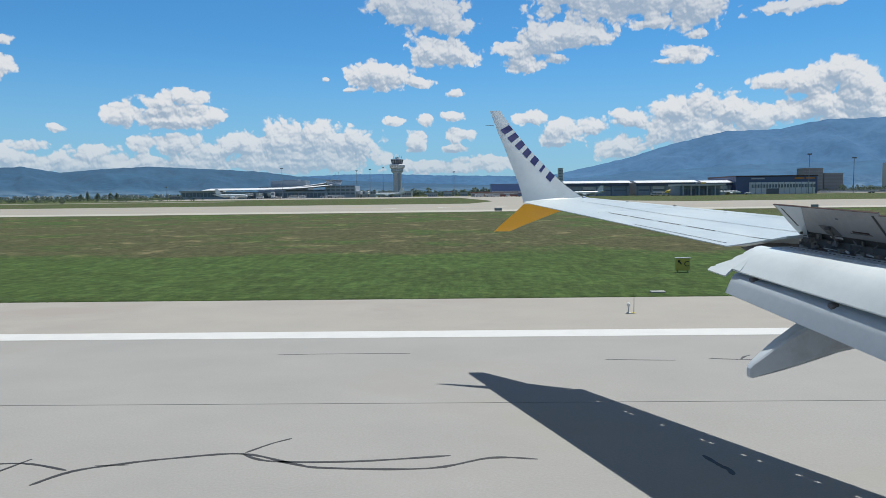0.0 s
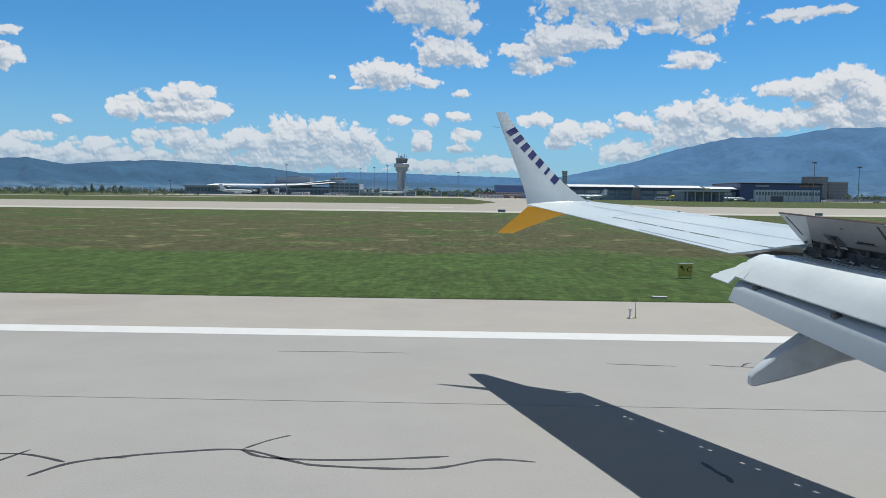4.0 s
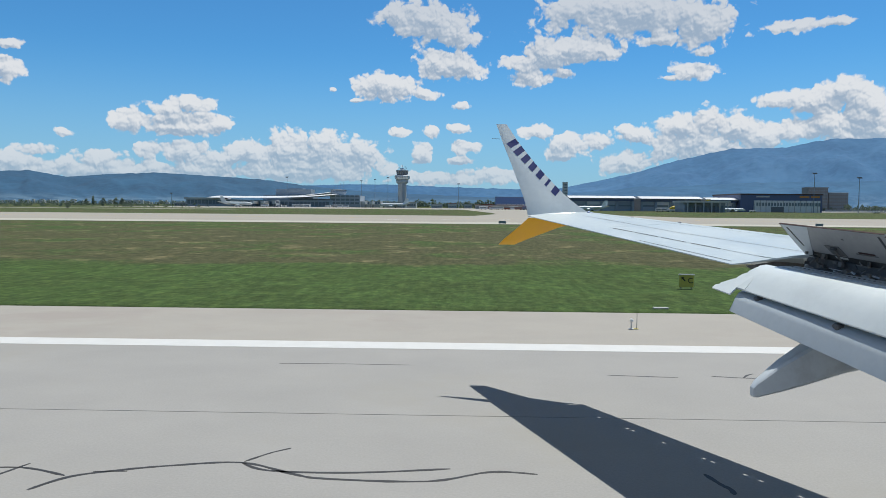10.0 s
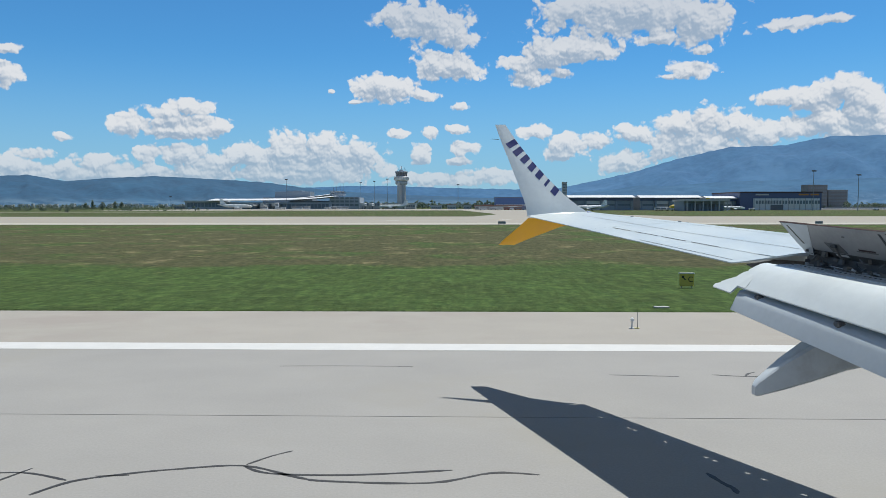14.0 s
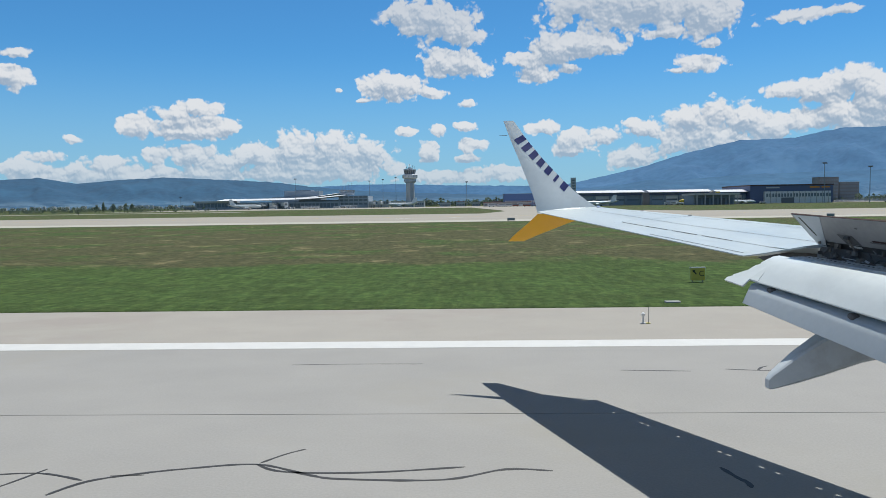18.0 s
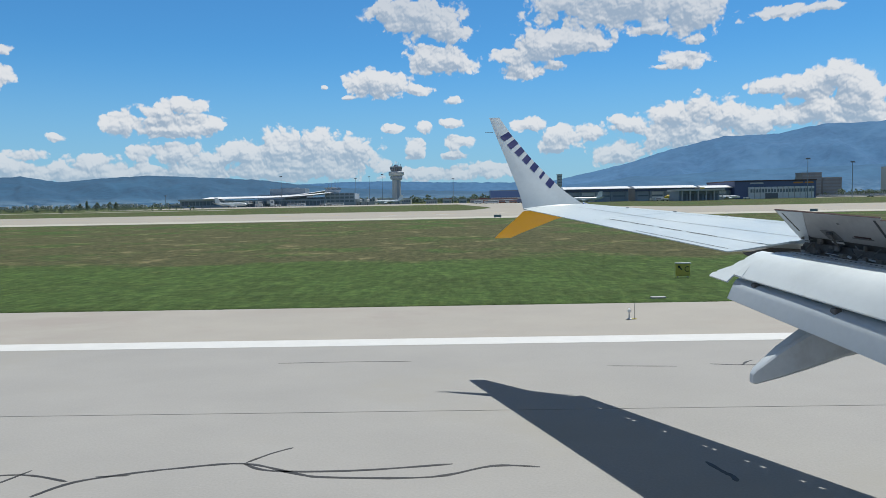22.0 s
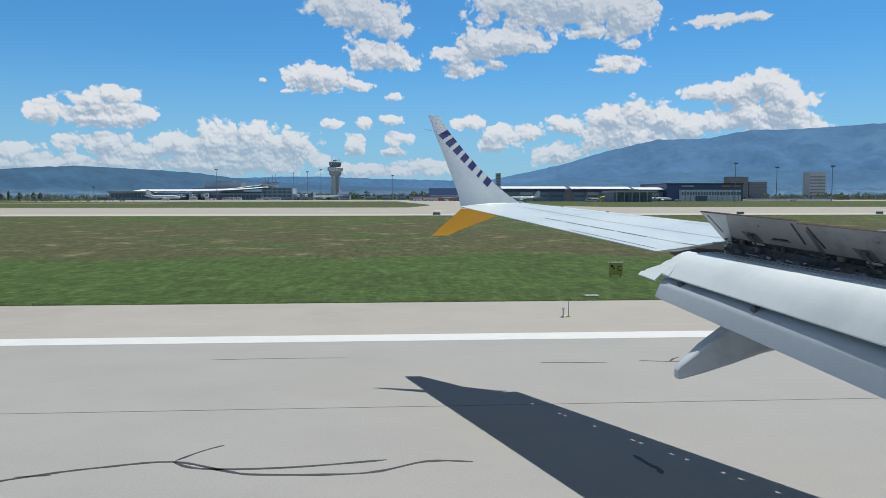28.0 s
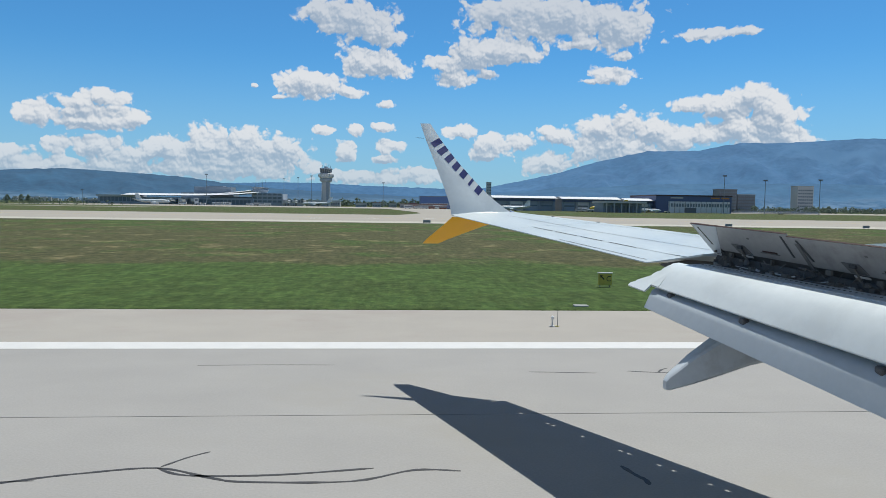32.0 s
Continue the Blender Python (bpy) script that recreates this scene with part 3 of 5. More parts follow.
part("edge_line", boxed(-600, 600, -24.9, -23.97, 0.0, 0.004), LINE_WHITE, runway, "white painted edge line")

taxiway = tagged(new("taxiway"), "pale concrete taxiway running parallel to the runway", "taxiway", kind="structure")
part("taxiway_paving", boxed(-1400, 1400, 168.4, 268, -0.3, 0.0), TAXI, taxiway)
part("taxiway_shoulder", boxed(-1400, 1400, 152, 168, -0.3, 0.0), TAXI_EDGE, taxiway, "cream concrete shoulder")
part("joint", boxed(-1400, 1400, 168, 168.4, -0.3, -0.005), TAR, taxiway, "dark joint")
part("centre_line", boxed(-1400, 1400, 213, 213.5, 0.0, 0.004), LINE_YELLOW, taxiway, "faded yellow centre line")
part("taxiway_paving", boxed(-1400, -150, 470, 500, -0.3, 0.0), TAXI, taxiway)
apron = slab("apron", -330, 900, 640, 905, 0.0, TAXI, "wide pale concrete apron before the terminal", "apron")


def far_range(name, label, profile, radius, foot, mat, rough, step=0.15, seed=0):
    """A mountain range on a ring: (azimuth, elevation) pairs give its skyline, noise its spurs and gullies."""
    azs = np.arange(profile[0][0], profile[-1][0] + step, step)
    els = np.interp(azs, [p[0] for p in profile], [p[1] for p in profile])
    rows = 26
    verts, faces = [], []
    for a, e in zip(azs, els):
        for k in range(rows):
            u = k / (rows - 1)
            r = foot + (radius - foot) * u
            spur = noise.fractal((a * 0.35 + seed, u * 2.2, seed), 1.0, 2.0, 5) * rough
            height = radius * math.tan(radians(e + 0.05 * noise.noise((a * 1.9, seed, 0)))) * (u ** 1.15) * (1 + spur * (1 - u) * 1.4)
            bend = radians(a) + 0.02 * noise.noise((a * 0.4, u * 3, seed + 5)) * (1 - u)
            verts.append((r * math.sin(bend), r * math.cos(bend), max(height, -1) if k else -5))
    for i in range(len(azs) - 1):
        for k in range(rows - 1):
            faces.append((i * rows + k, (i + 1) * rows + k, (i + 1) * rows + k + 1, i * rows + k + 1))
    ob = quick(name, verts, faces, mat)
    for f in ob.data.polygons:
        f.use_smooth = True
    return tagged(ob, label, "mountains", kind="structure")


far_range("backdrop", "low wooded hills with blue haze in their colour", ((-180, 1.2), (-120, 1.7), (-70, 1.3), (-45, 1.9), (-36, 1.7), (-32.7, 2.07), (-30.7, 2.18), (-28.4, 1.79), (-25.8, 2.05), (-22.7, 2.23),
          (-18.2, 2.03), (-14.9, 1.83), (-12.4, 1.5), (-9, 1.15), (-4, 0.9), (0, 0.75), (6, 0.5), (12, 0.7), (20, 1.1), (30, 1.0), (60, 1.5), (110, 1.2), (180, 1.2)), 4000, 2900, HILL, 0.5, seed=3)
far_range("backdrop_ridge", "second ridge behind the hills with haze in its colour", ((-16, 1.0), (-12, 1.45), (-9, 1.58), (-5.5, 1.6), (-1.2, 1.44), (3.2, 1.35), (7.5, 1.2), (12, 0.9)), 4400, 4050, MASSIF, 0.3, seed=8)
far_range("backdrop_foothills", "darker foothills before the massif, tinted blue for haze", ((6, 0.3), (8.7, 1.05), (11.5, 1.3), (13.3, 1.59), (15.7, 1.53), (17.6, 1.68), (20.7, 1.83), (24, 1.87), (29, 1.91), (36, 1.8), (48, 1.1), (58, 0.4)),
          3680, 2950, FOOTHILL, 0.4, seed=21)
far_range("backdrop_massif", "broad mountain massif with blue haze in its colour", ((3, 0.6), (7.5, 1.42), (10, 1.92), (12.9, 2.55), (15.7, 3.4), (19.6, 4.25), (23.2, 4.25), (24.6, 4.55), (26.3, 4.79), (28, 4.71), (30, 4.75), (34, 4.9), (38, 4.6), (46, 3.2), (62, 1.0)),
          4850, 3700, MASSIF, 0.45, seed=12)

# ---- the airliner at whose window the camera is ----
airliner = thing("airliner", "white airliner with flaps down, spoilers raised and a yellow lower winglet", "airplane", (4.5, -2.1, 0))


def apart(name, bm, mat, label="", smooth=None, parent=None):
    """A part of the airliner, built in world metres."""
    bmesh.ops.translate(bm, verts=bm.verts, vec=(-4.5, 2.1, 0))
    return part(name, bm, mat, parent or airliner, label, smooth)


# fuselage, round in section, behind the window
FUSE = ((-15.5, 0.25, 4.3), (-13, 0.75, 4.05), (-9.5, 1.4, 3.7), (-5, 1.83, 3.42), (-2, 1.88, 3.35), (8, 1.88, 3.35), (17, 1.88, 3.35), (20, 1.7, 3.2), (22, 1.25, 2.95), (23.2, 0.6, 2.75), (23.7, 0.1, 2.7))
apart("fuselage", loft([[(x, -2.1 + r * math.cos(k * math.pi / 24), z + r * math.sin(k * math.pi / 24)) for k in range(48)] for x, r, z in FUSE]), WHITE_PAINT, "white fuselage", 40)
for x, y in ((5.2, 0.76), (5.2, -4.96), (20.2, -2.1)):
    leg = apart("landing_gear", tube(bmesh.new(), (x, y, 0.55), (x, y * 0.8 - 0.42, 2.6), 0.13), BARE_METAL, "steel landing gear leg")
    for side in (-0.43, 0.43):
        bm = lathe(((0.2, -0.19), (0.5, -0.19), (0.56, -0.12), (0.56, 0.12), (0.5, 0.19), (0.2, 0.19)), 28)
        bmesh.ops.rotate(bm, verts=bm.verts, matrix=Matrix.Rotation(math.pi / 2, 3, "X"))
        bmesh.ops.translate(bm, verts=bm.verts, vec=(x, y + side, 0.56))
        wheel = apart("wheel", bm, RUBBER, "black tyre", 40, leg)


def te(y):
    """Trailing edge of the outer wing: x, z."""
    return 1.344 + 0.322 * (15.2 - y), 3.595 - 0.080 * (15.2 - y)


def le(y):
    return 2.72 + 0.54 * (15.2 - y), 3.685 - 0.0655 * (15.2 - y)


def top(y, u):
    """Point of the wing's upper skin at span y, u from trailing (0) to leading edge (1)."""
    (xt, zt), (xl, zl) = te(y), le(y)
    nose = 0.07 * max(0.0, (u - 0.90) / 0.10) ** 2
    swell = 0.175 * max(0.0, (9.1 - y) / 0.63) ** 1.1          # the skin rises to the spoiler hinge
    return Vector((xt + (xl - xt) * u, y, zt + (zl - zt) * u + 0.008 * math.sin(math.pi * min(u, 1)) * (xl - xt) - nose + swell))


def skin(y0, y1, u0, u1, rows=8, cols=14, cut=0.0):
    """A closed piece of wing between two spans and two chord fractions."""
    rings = []
    for j in range(rows + 1):
        y = y0 + (y1 - y0) * j / rows
        chord = le(y)[0] - te(y)[0]
        first = u0 + cut * j / rows
        us = [first + (u1 - first) * k / cols for k in range(cols + 1)]
        upper = [top(y, u) for u in us]
        lower = []
        for u in reversed(us):
            p = top(y, u)
            thick = 0.012 + 0.10 * chord * math.sin(math.pi * min(1.0, u ** 1.5)) ** 1.3
            lower.append(p - Vector((0, 0, thick if u < 0.999 else 0.06)))
        rings.append(upper + lower)
    return loft(rings)


apart("wing_tip", skin(15.2, 12.78, 0, 1, 6), WING_GREY, "pale grey outer wing skin", 35)
apart("wing_panel", skin(12.77, 8.47, 0.217, 1, 8), WING_GREY, "pale grey outer wing skin", 35)
apart("aileron", skin(12.7785, 9.103, 0, 0.2155, 6, 6), WING_GREY, "pale grey aileron", 35)
apart("fixed_edge", skin(9.10, 8.47, 0, 0.215, 3, 6, cut=0.09), WING_GREY, "pale grey fixed trailing edge", 35)
apart("inner_wing", loft([[(le(y)[0] * a + (3.96 + 0.29 * (8.5 - y)) * (1 - a), y, z) for a, z in
      ((0, 3.25 - 0.07 * (8.5 - y)), (0.5, 3.22 - 0.08 * (8.5 - y)), (0.9, 3.02 - 0.09 * (8.5 - y)), (1, 2.9 - 0.09 * (8.5 - y)), (0.9, 2.75 - 0.09 * (8.5 - y)), (0.4, 2.65 - 0.1 * (8.5 - y)), (0, 2.85 - 0.09 * (8.5 - y)))]
      for y in (8.46, 7.5, 6, 4.5, 3, 1.5, 0, -0.4)]), WING_GREY, "pale grey inner wing box", 35)

# fine dark seams on the wing's upper skin
def seam(name, y0, y1, u0, u1, width, mat=GRAPHITE, n=8, lift=0.003, label="dark seam"):
    bm = bmesh.new()
    rows = []
    for k in range(n + 1):
        y, u = y0 + (y1 - y0) * k / n, u0 + (u1 - u0) * k / n
        w = width / (le(y)[0] - te(y)[0])
        rows.append([bm.verts.new(top(y, u - w / 2) + Vector((0, 0, lift))), bm.verts.new(top(y, u + w / 2) + Vector((0, 0, lift)))])
    for a, b in zip(rows, rows[1:]):
        bm.faces.new((a[0], b[0], b[1], a[1]))
    bmesh.ops.solidify(bm, geom=bm.faces[:], thickness=-0.004)
    return apart(name, bm, mat, label)


for y0, y1 in ((12.65, 12.10), (12.03, 11.45), (11.36, 10.80), (10.70, 10.10)):
    seam("hinge_seam", y0, y1, 0.214, 0.214, 0.024)
seam("hinge_seam", 10.05, 9.3, 0.214, 0.214, 0.010, WING_SEAM)
seam("aileron_end_seam", 12.70, 12.74, 0.01, 0.205, 0.012)
seam("skin_seam", 14.6, 11.9, 0.55, 0.445, 0.013, WING_SEAM)
seam("skin_seam", 11.9, 9.2, 0.445, 0.46, 0.013, WING_SEAM)
seam("skin_seam", 14.9, 8.7, 0.80, 0.82, 0.010, WING_SEAM)
seam("leading_skin", 14.9, 8.7, 0.905, 0.925, 0.19, WHITE_PAINT, lift=0.0, label="white leading edge skin")
seam("tab_seam", 11.25, 9.25, 0.035, 0.04, 0.012)
for y in (14.0, 12.9, 11.9):
    apart("vortex_tab", boxed(*(lambda p: (p.x - 0.03, p.x + 0.03, p.y - 0.006, p.y + 0.006, p.z - 0.005, p.z + 0.010))(top(y, 0.9))), WING_SEAM)

# leading-edge slats, drawn forward; unseen strips added behind them block the sun but for small gaps, set to give
# specks in the shadow
def nose_strip(y0, y1, outline):
    return loft([[(le(y)[0] + a, y, le(y)[1] - 0.07 + b) for a, b in outline] for y in (y0, y1)])


SLAT = ((0.045, -0.045), (0.13, -0.03), (0.22, -0.055), (0.29, -0.11), (0.315, -0.165), (0.24, -0.15), (0.12, -0.085))
for k in range(5):
    y0, y1 = 15.10 - 1.35 * k, 13.754 - 1.35 * k
    apart("slat", nose_strip(y0, y1, SLAT), WING_GREY, "pale grey extended slat", 35)
GAPS = (14.25, 13.60, 13.47, 12.84, 12.10, 11.95, 11.43, 11.19, 10.64, 10.40, 9.92, 9.62, 9.12, 8.80)
for k, (y0, y1) in enumerate(zip((15.18,) + GAPS, GAPS + (8.47,))):
    apart("slot_blocker", nose_strip(y0 - 0.032 * (k > 0), y1 + 0.032 * (k < len(GAPS)), ((-0.06, -0.035), (0.06, -0.05), (0.06, -0.062), (-0.06, -0.05))), UNDER_GREY, "grey strip added to block sun in the slat slot")

# winglet: upper blade (trailing x, leading x, y, z), then the lower blade
UPPER = ((1.344, 2.70, 15.2, 3.60), (1.318, 2.40, 15.27, 3.79), (1.26, 2.155, 15.38, 3.995), (1.169, 1.896, 15.52, 4.27), (1.023, 1.535, 15.74, 4.69), (0.863, 1.214, 15.98, 5.13), (0.722, 0.942, 16.2, 5.565))
LOWER = ((1.36, 2.80, 15.2, 3.55), (1.20, 2.08, 15.5, 3.37), (0.90, 1.39, 16.1, 3.06), (0.81, 1.15, 16.3, 2.94))


def blade(rows, thick=0.07):
    rings = []
    for xt, xl, y, z in rows:
        c = xl - xt
        half = [(u, thick * c * (math.sin(math.pi * u ** 0.6) * 0.5 + 0.03)) for u in (0, 0.2, 0.45, 0.7, 0.88, 0.97, 1.0)]
        rings.append([(xt + c * u, y - h, z) for u, h in half] + [(xt + c * u, y + h, z) for u, h in reversed(half)])
    return loft(rings)


upper = apart("upper_winglet", blade(UPPER), WHITE_PAINT, "tall white winglet blade with navy marks", 40)
lower = apart("lower_winglet", blade(LOWER), YELLOW_BLADE, "yellow lower winglet blade", 40)
apart("discharge_wick", tube(bmesh.new(), (0.80, 16.03, 5.23), (0.62, 16.03, 5.24), 0.006, 0.003, 6), GRAPHITE, "thin static wick", None, upper)
apart("tip_fairing", loft([[(x, 15.2 + r * math.cos(k * math.pi / 5), z + 0.7 * r * math.sin(k * math.pi / 5)) for k in range(10)] for x, r, z in
      ((1.36, 0.02, 3.585), (1.6, 0.07, 3.59), (2.1, 0.11, 3.60), (2.6, 0.08, 3.61), (2.95, 0.02, 3.60))]), WHITE_PAINT, "rounded white tip fairing", 40)
# small added piece; its blue stands for a reflection at the wing tip
apart("blue_tip_piece", tube(bmesh.new(), (2.55, 15.12, 3.66), (2.75, 15.06, 3.62), 0.05, 0.02), BLUE_CLAD, "tip piece coloured blue for a reflection")


def on_blade(s, u, lift=0.012):
    """Place on the blade's inner face: s from root (0) to top (1), u along the chord."""
    zs = [r[3] for r in UPPER]
    z = 3.6 + 1.965 * s
    xt, xl, y = (float(np.interp(z, zs, [r[i] for r in UPPER])) for i in (0, 1, 2))
    c = xl - xt
    return Vector((xt + c * u, y - 0.07 * c * (math.sin(math.pi * u ** 0.6) * 0.5 + 0.03) - lift, z))


# seven plain navy blocks in a slanting row stand for the operator's name
def on_face(x, z, lift=0.004):
    zs = [r[3] for r in UPPER]
    xt, xl = (float(np.interp(z, zs, [r[i] for r in UPPER])) for i in (0, 1))
    return on_blade((z - 3.6) / 1.965, min(1.0, max(0.0, (x - xt) / (xl - xt))), lift)


def mark(cx, cz, along, across, half_along, half_across):
    """A flat navy bar on the blade: along the row and across it, in metres from the centre of its mark."""
    bm = bmesh.new()
    quad = [(cx + 0.667 * (along + a * half_along) + 0.86 * (across + b * half_across), cz - 0.745 * (along + a * half_along) + 0.50 * (across + b * half_across)) for a, b in ((-1, -1), (1, -1), (1, 1), (-1, 1))]
    bm.faces.new([bm.verts.new(on_face(x, z)) for x, z in quad])
    apart("name_mark", bm, NAVY, "navy mark", None, upper)


for k in range(7):
    cx, cz, size = 1.075 + 0.152 * k, 5.135 - 0.170 * k, 0.112 if k == 0 else 0.128
    mark(cx, cz, 0.0, 0.0, 0.030 if k == 5 else 0.068, size)


def span(points, y0, y1, n=6, bow=0.0):
    """A body run along the trailing edge: (x, z, slope of z along the span) at y = 8.7, carried inboard."""
    return loft([[(x + 0.29 * (8.7 - y), y, z - s * (8.7 - y)) for x, z, s in points] for y in [y0 + (y1 - y0) * k / n for k in range(n + 1)]])


FLAP = ((3.52, 3.09, 0.05), (3.458, 3.155, 0.05), (3.38, 3.145, 0.055), (3.25, 3.07, 0.062), (3.14, 2.975, 0.078), (3.06, 2.915, 0.102), (3.065, 2.90, 0.102), (3.2, 2.90, 0.09), (3.42, 2.98, 0.07))
CORNER = (8.54, 8.54, 8.53, 8.52, 8.47, 8.43, 8.43, 8.46, 8.52)          # the trailing corner is cut back at the outer end
flap_rings = [[(x + 0.29 * (8.7 - y0 + (y0 - 1.0) * f), y0 - (y0 - 1.0) * f, z - sl * (8.7 - y0 + (y0 - 1.0) * f)) for (x, z, sl), y0 in zip(FLAP, CORNER)]
              for f in (0, 0.05, 0.13, 0.21, 0.31, 0.42, 0.55, 0.71, 0.87, 1)]
apart("main_flap", loft(flap_rings), WHITE_PAINT, "white main flap segment", 30)
# the flap's stepped outer end, a sloping plate that hangs a little below the trailing edge; its outline is shaped to
# fit the camera's view
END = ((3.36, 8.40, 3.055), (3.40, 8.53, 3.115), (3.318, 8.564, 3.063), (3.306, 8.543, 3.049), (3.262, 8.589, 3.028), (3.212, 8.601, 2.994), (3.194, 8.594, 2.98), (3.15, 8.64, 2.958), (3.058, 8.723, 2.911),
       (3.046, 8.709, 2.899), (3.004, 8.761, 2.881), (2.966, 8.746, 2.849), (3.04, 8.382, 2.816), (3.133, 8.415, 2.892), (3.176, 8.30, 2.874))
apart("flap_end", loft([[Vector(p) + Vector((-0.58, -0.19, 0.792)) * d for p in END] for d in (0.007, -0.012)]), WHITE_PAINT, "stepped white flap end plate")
# x, z, slope, outer end: the nose is tucked under the main flap; the tail is drawn nearer the camera along its sight
# lines, out in the sun
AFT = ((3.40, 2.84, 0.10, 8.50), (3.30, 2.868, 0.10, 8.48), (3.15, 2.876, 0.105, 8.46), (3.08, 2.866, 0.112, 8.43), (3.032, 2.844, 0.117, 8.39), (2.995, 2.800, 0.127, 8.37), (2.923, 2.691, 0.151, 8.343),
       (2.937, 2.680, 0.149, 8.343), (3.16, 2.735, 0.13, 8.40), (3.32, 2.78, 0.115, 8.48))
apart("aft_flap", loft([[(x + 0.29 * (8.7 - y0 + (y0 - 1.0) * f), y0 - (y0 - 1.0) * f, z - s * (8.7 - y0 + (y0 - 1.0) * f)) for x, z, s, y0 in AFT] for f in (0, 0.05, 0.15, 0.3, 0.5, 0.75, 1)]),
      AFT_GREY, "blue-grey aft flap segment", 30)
# plate added to fill the wedge seen from the camera, where ground showed through
apart("bay_end_plate", loft([[(3.36, y, 3.112), (4.05, y, 3.212), (4.05, y, 2.95), (3.52, y, 3.02)] for y in (8.80, 8.79)]), BAY_METAL, "dark plate added at the end of the flap bay")
# dark liner added over the sunlit end of the wing skin, as shade
apart("bay_end_plate", loft([[(3.90, y, 3.20), (4.7, y, 3.20), (4.7, y, 2.85), (3.90, y, 2.85)] for y in (8.462, 8.452)]), DARK_BAY, "dark plate added at the end of the flap bay")
for y in (8.12, 7.02, 5.55, 4.3):
    d = 8.7 - y
    apart("flap_bracket", boxed(3.05 + 0.29 * d, 3.13 + 0.29 * d, y - 0.05, y + 0.05, 2.825 - 0.112 * d, 2.885 - 0.106 * d, bevel=0.02), DARK_BAY, "black flap roller bracket")

# canoe under the flap, boxy in section with narrow chamfers
BOXY = ((1, 0.84), (0.8, 1), (-0.8, 1), (-1, 0.84), (-1, -0.8), (-0.7, -1), (0.7, -1), (1, -0.8))
apart("flap_fairing", loft([[(x, 7.5 + w * a, z + h * b) for a, b in BOXY] for x, w, h, z in
      ((2.975, 0.045, 0.045, 1.925), (3.01, 0.065, 0.075, 1.95), (3.25, 0.10, 0.145, 2.09), (3.5, 0.135, 0.19, 2.22), (3.85, 0.16, 0.215, 2.37), (4.3, 0.18, 0.245, 2.5), (5.2, 0.12, 0.2, 2.65), (5.8, 0.02, 0.03, 2.72))]),
      CANOE, "grey flap track fairing", 24)

# raised spoilers over the open flap bay
def spoiler(y0, y1, pale=False):
    def at(y, r, off=0.0):
        d = 8.5 - y
        hx, hz, tx, tz = 3.945 + 0.29 * d, 3.245 - 0.07 * d, 3.614 + 0.29 * d, (3.619 if pale else 3.595) - 0.048 * d
        n = Vector((hz - tz, 0, tx - hx)).normalized()
        return Vector((hx + (tx - hx) * r, y, hz + (tz - hz) * r)) + n * off
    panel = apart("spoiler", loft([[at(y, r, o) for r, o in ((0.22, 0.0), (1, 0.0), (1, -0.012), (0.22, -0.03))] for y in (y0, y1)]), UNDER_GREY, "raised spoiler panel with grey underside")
    apart("edge_strip", loft([[at(y, r, o) for r, o in ((0.994, 0.003), (1.003, 0.003), (1.003, -0.014), (0.994, -0.014))] for y in (y0, y1)]), RUST_RED, "dark red edge strip", None, panel)
    # added dark sheet stands for shade in the gap and hides the bright wing
    apart("gap_dark_sheet", loft([[at(y, r, o) for r, o in ((-0.08, -0.03), (0.26, -0.03), (0.26, -0.04), (-0.08, -0.04))] for y in (y0 + 0.002, y1 - 0.006)]), DARK_BAY, "dark sheet put in for shade below the spoiler", None, panel)
    width = y0 - y1
    if pale:
        # paler plate stands for bounced light; its inner edge fits the camera's view
        apart("bounce_patch", loft([[at(y0 - wide * (0.25 + 0.75 * r), r, o) for r, o in ((0.02, 0.004), (0.985, 0.004), (0.985, 0.001), (0.02, 0.001))] for wide in (0.03, 0.42)]), CANOE, "paler patch for light bounced onto the spoiler", None, panel)
    for f in (0.07, 0.93):
        y = y0 - width * f
        apart("rub_strip", loft([[at(yy - 0.10 * (0.8 - r) * (1 if f < 0.5 else -1) * 0.4, r, o) for r, o in ((0.38, 0.005), (0.92, 0.005), (0.92, 0.001), (0.38, 0.001))] for yy in (y - 0.012, y + 0.012)]), GRAPHITE, "black rub strip", None, panel)
    y = y0 - width * 0.42
    def plate(name, ya, yb, r0, r1, mat, label, slant=0.0, off=0.006):
        apart(name, loft([[at(yy - slant * (r - r0), r, o) for r, o in ((r0, off), (r1, off), (r1, off - 0.005), (r0, off - 0.005))] for yy in (ya, yb)]), mat, label, None, panel)
    # flat darker plate drawn in place of the recessed pocket
    plate("pocket_plate", y + 0.10, y - 0.09, 0.25, 0.50, POCKET, "darker grey plate in place of the actuator pocket", -0.12)
    apart("actuator", tube(bmesh.new(), at(y, 0.47, 0.015), at(y, 0.05, 0.05), 0.012), BAY_METAL, "actuator rod", None, panel)
    apart("actuator_head", tube(bmesh.new(), at(y + 0.03, 0.46, 0.02), at(y - 0.03, 0.46, 0.02), 0.018), GRAPHITE, "actuator bearing", None, panel)
    # white paint on this bar stands for sun glinting through the hinge gap
    plate("hinge_plate", y + 0.05, y - 0.11, 0.20, 0.25, LINE_WHITE, "white hinge bar, bright for sun through the gap", 0.0, 0.030)
    y = y0 - width * 0.70
    plate("notice", y + 0.10, y - 0.10, 0.40, 0.435, RUST_RED, "dark red notice bar")
    plate("notice_frame", y + 0.14, y - 0.12, 0.365, 0.385, POCKET, "grey notice line")
    plate("scuff", y0 - width * 0.56, y0 - width * 0.58, 0.72, 0.75, POCKET, "small scuff")
    if not pale:
        plate("strut", y0 - 0.01, y0 - 0.055, 0.10, 0.84, POCKET, "grey strut between the spoilers", 0.06, 0.012)


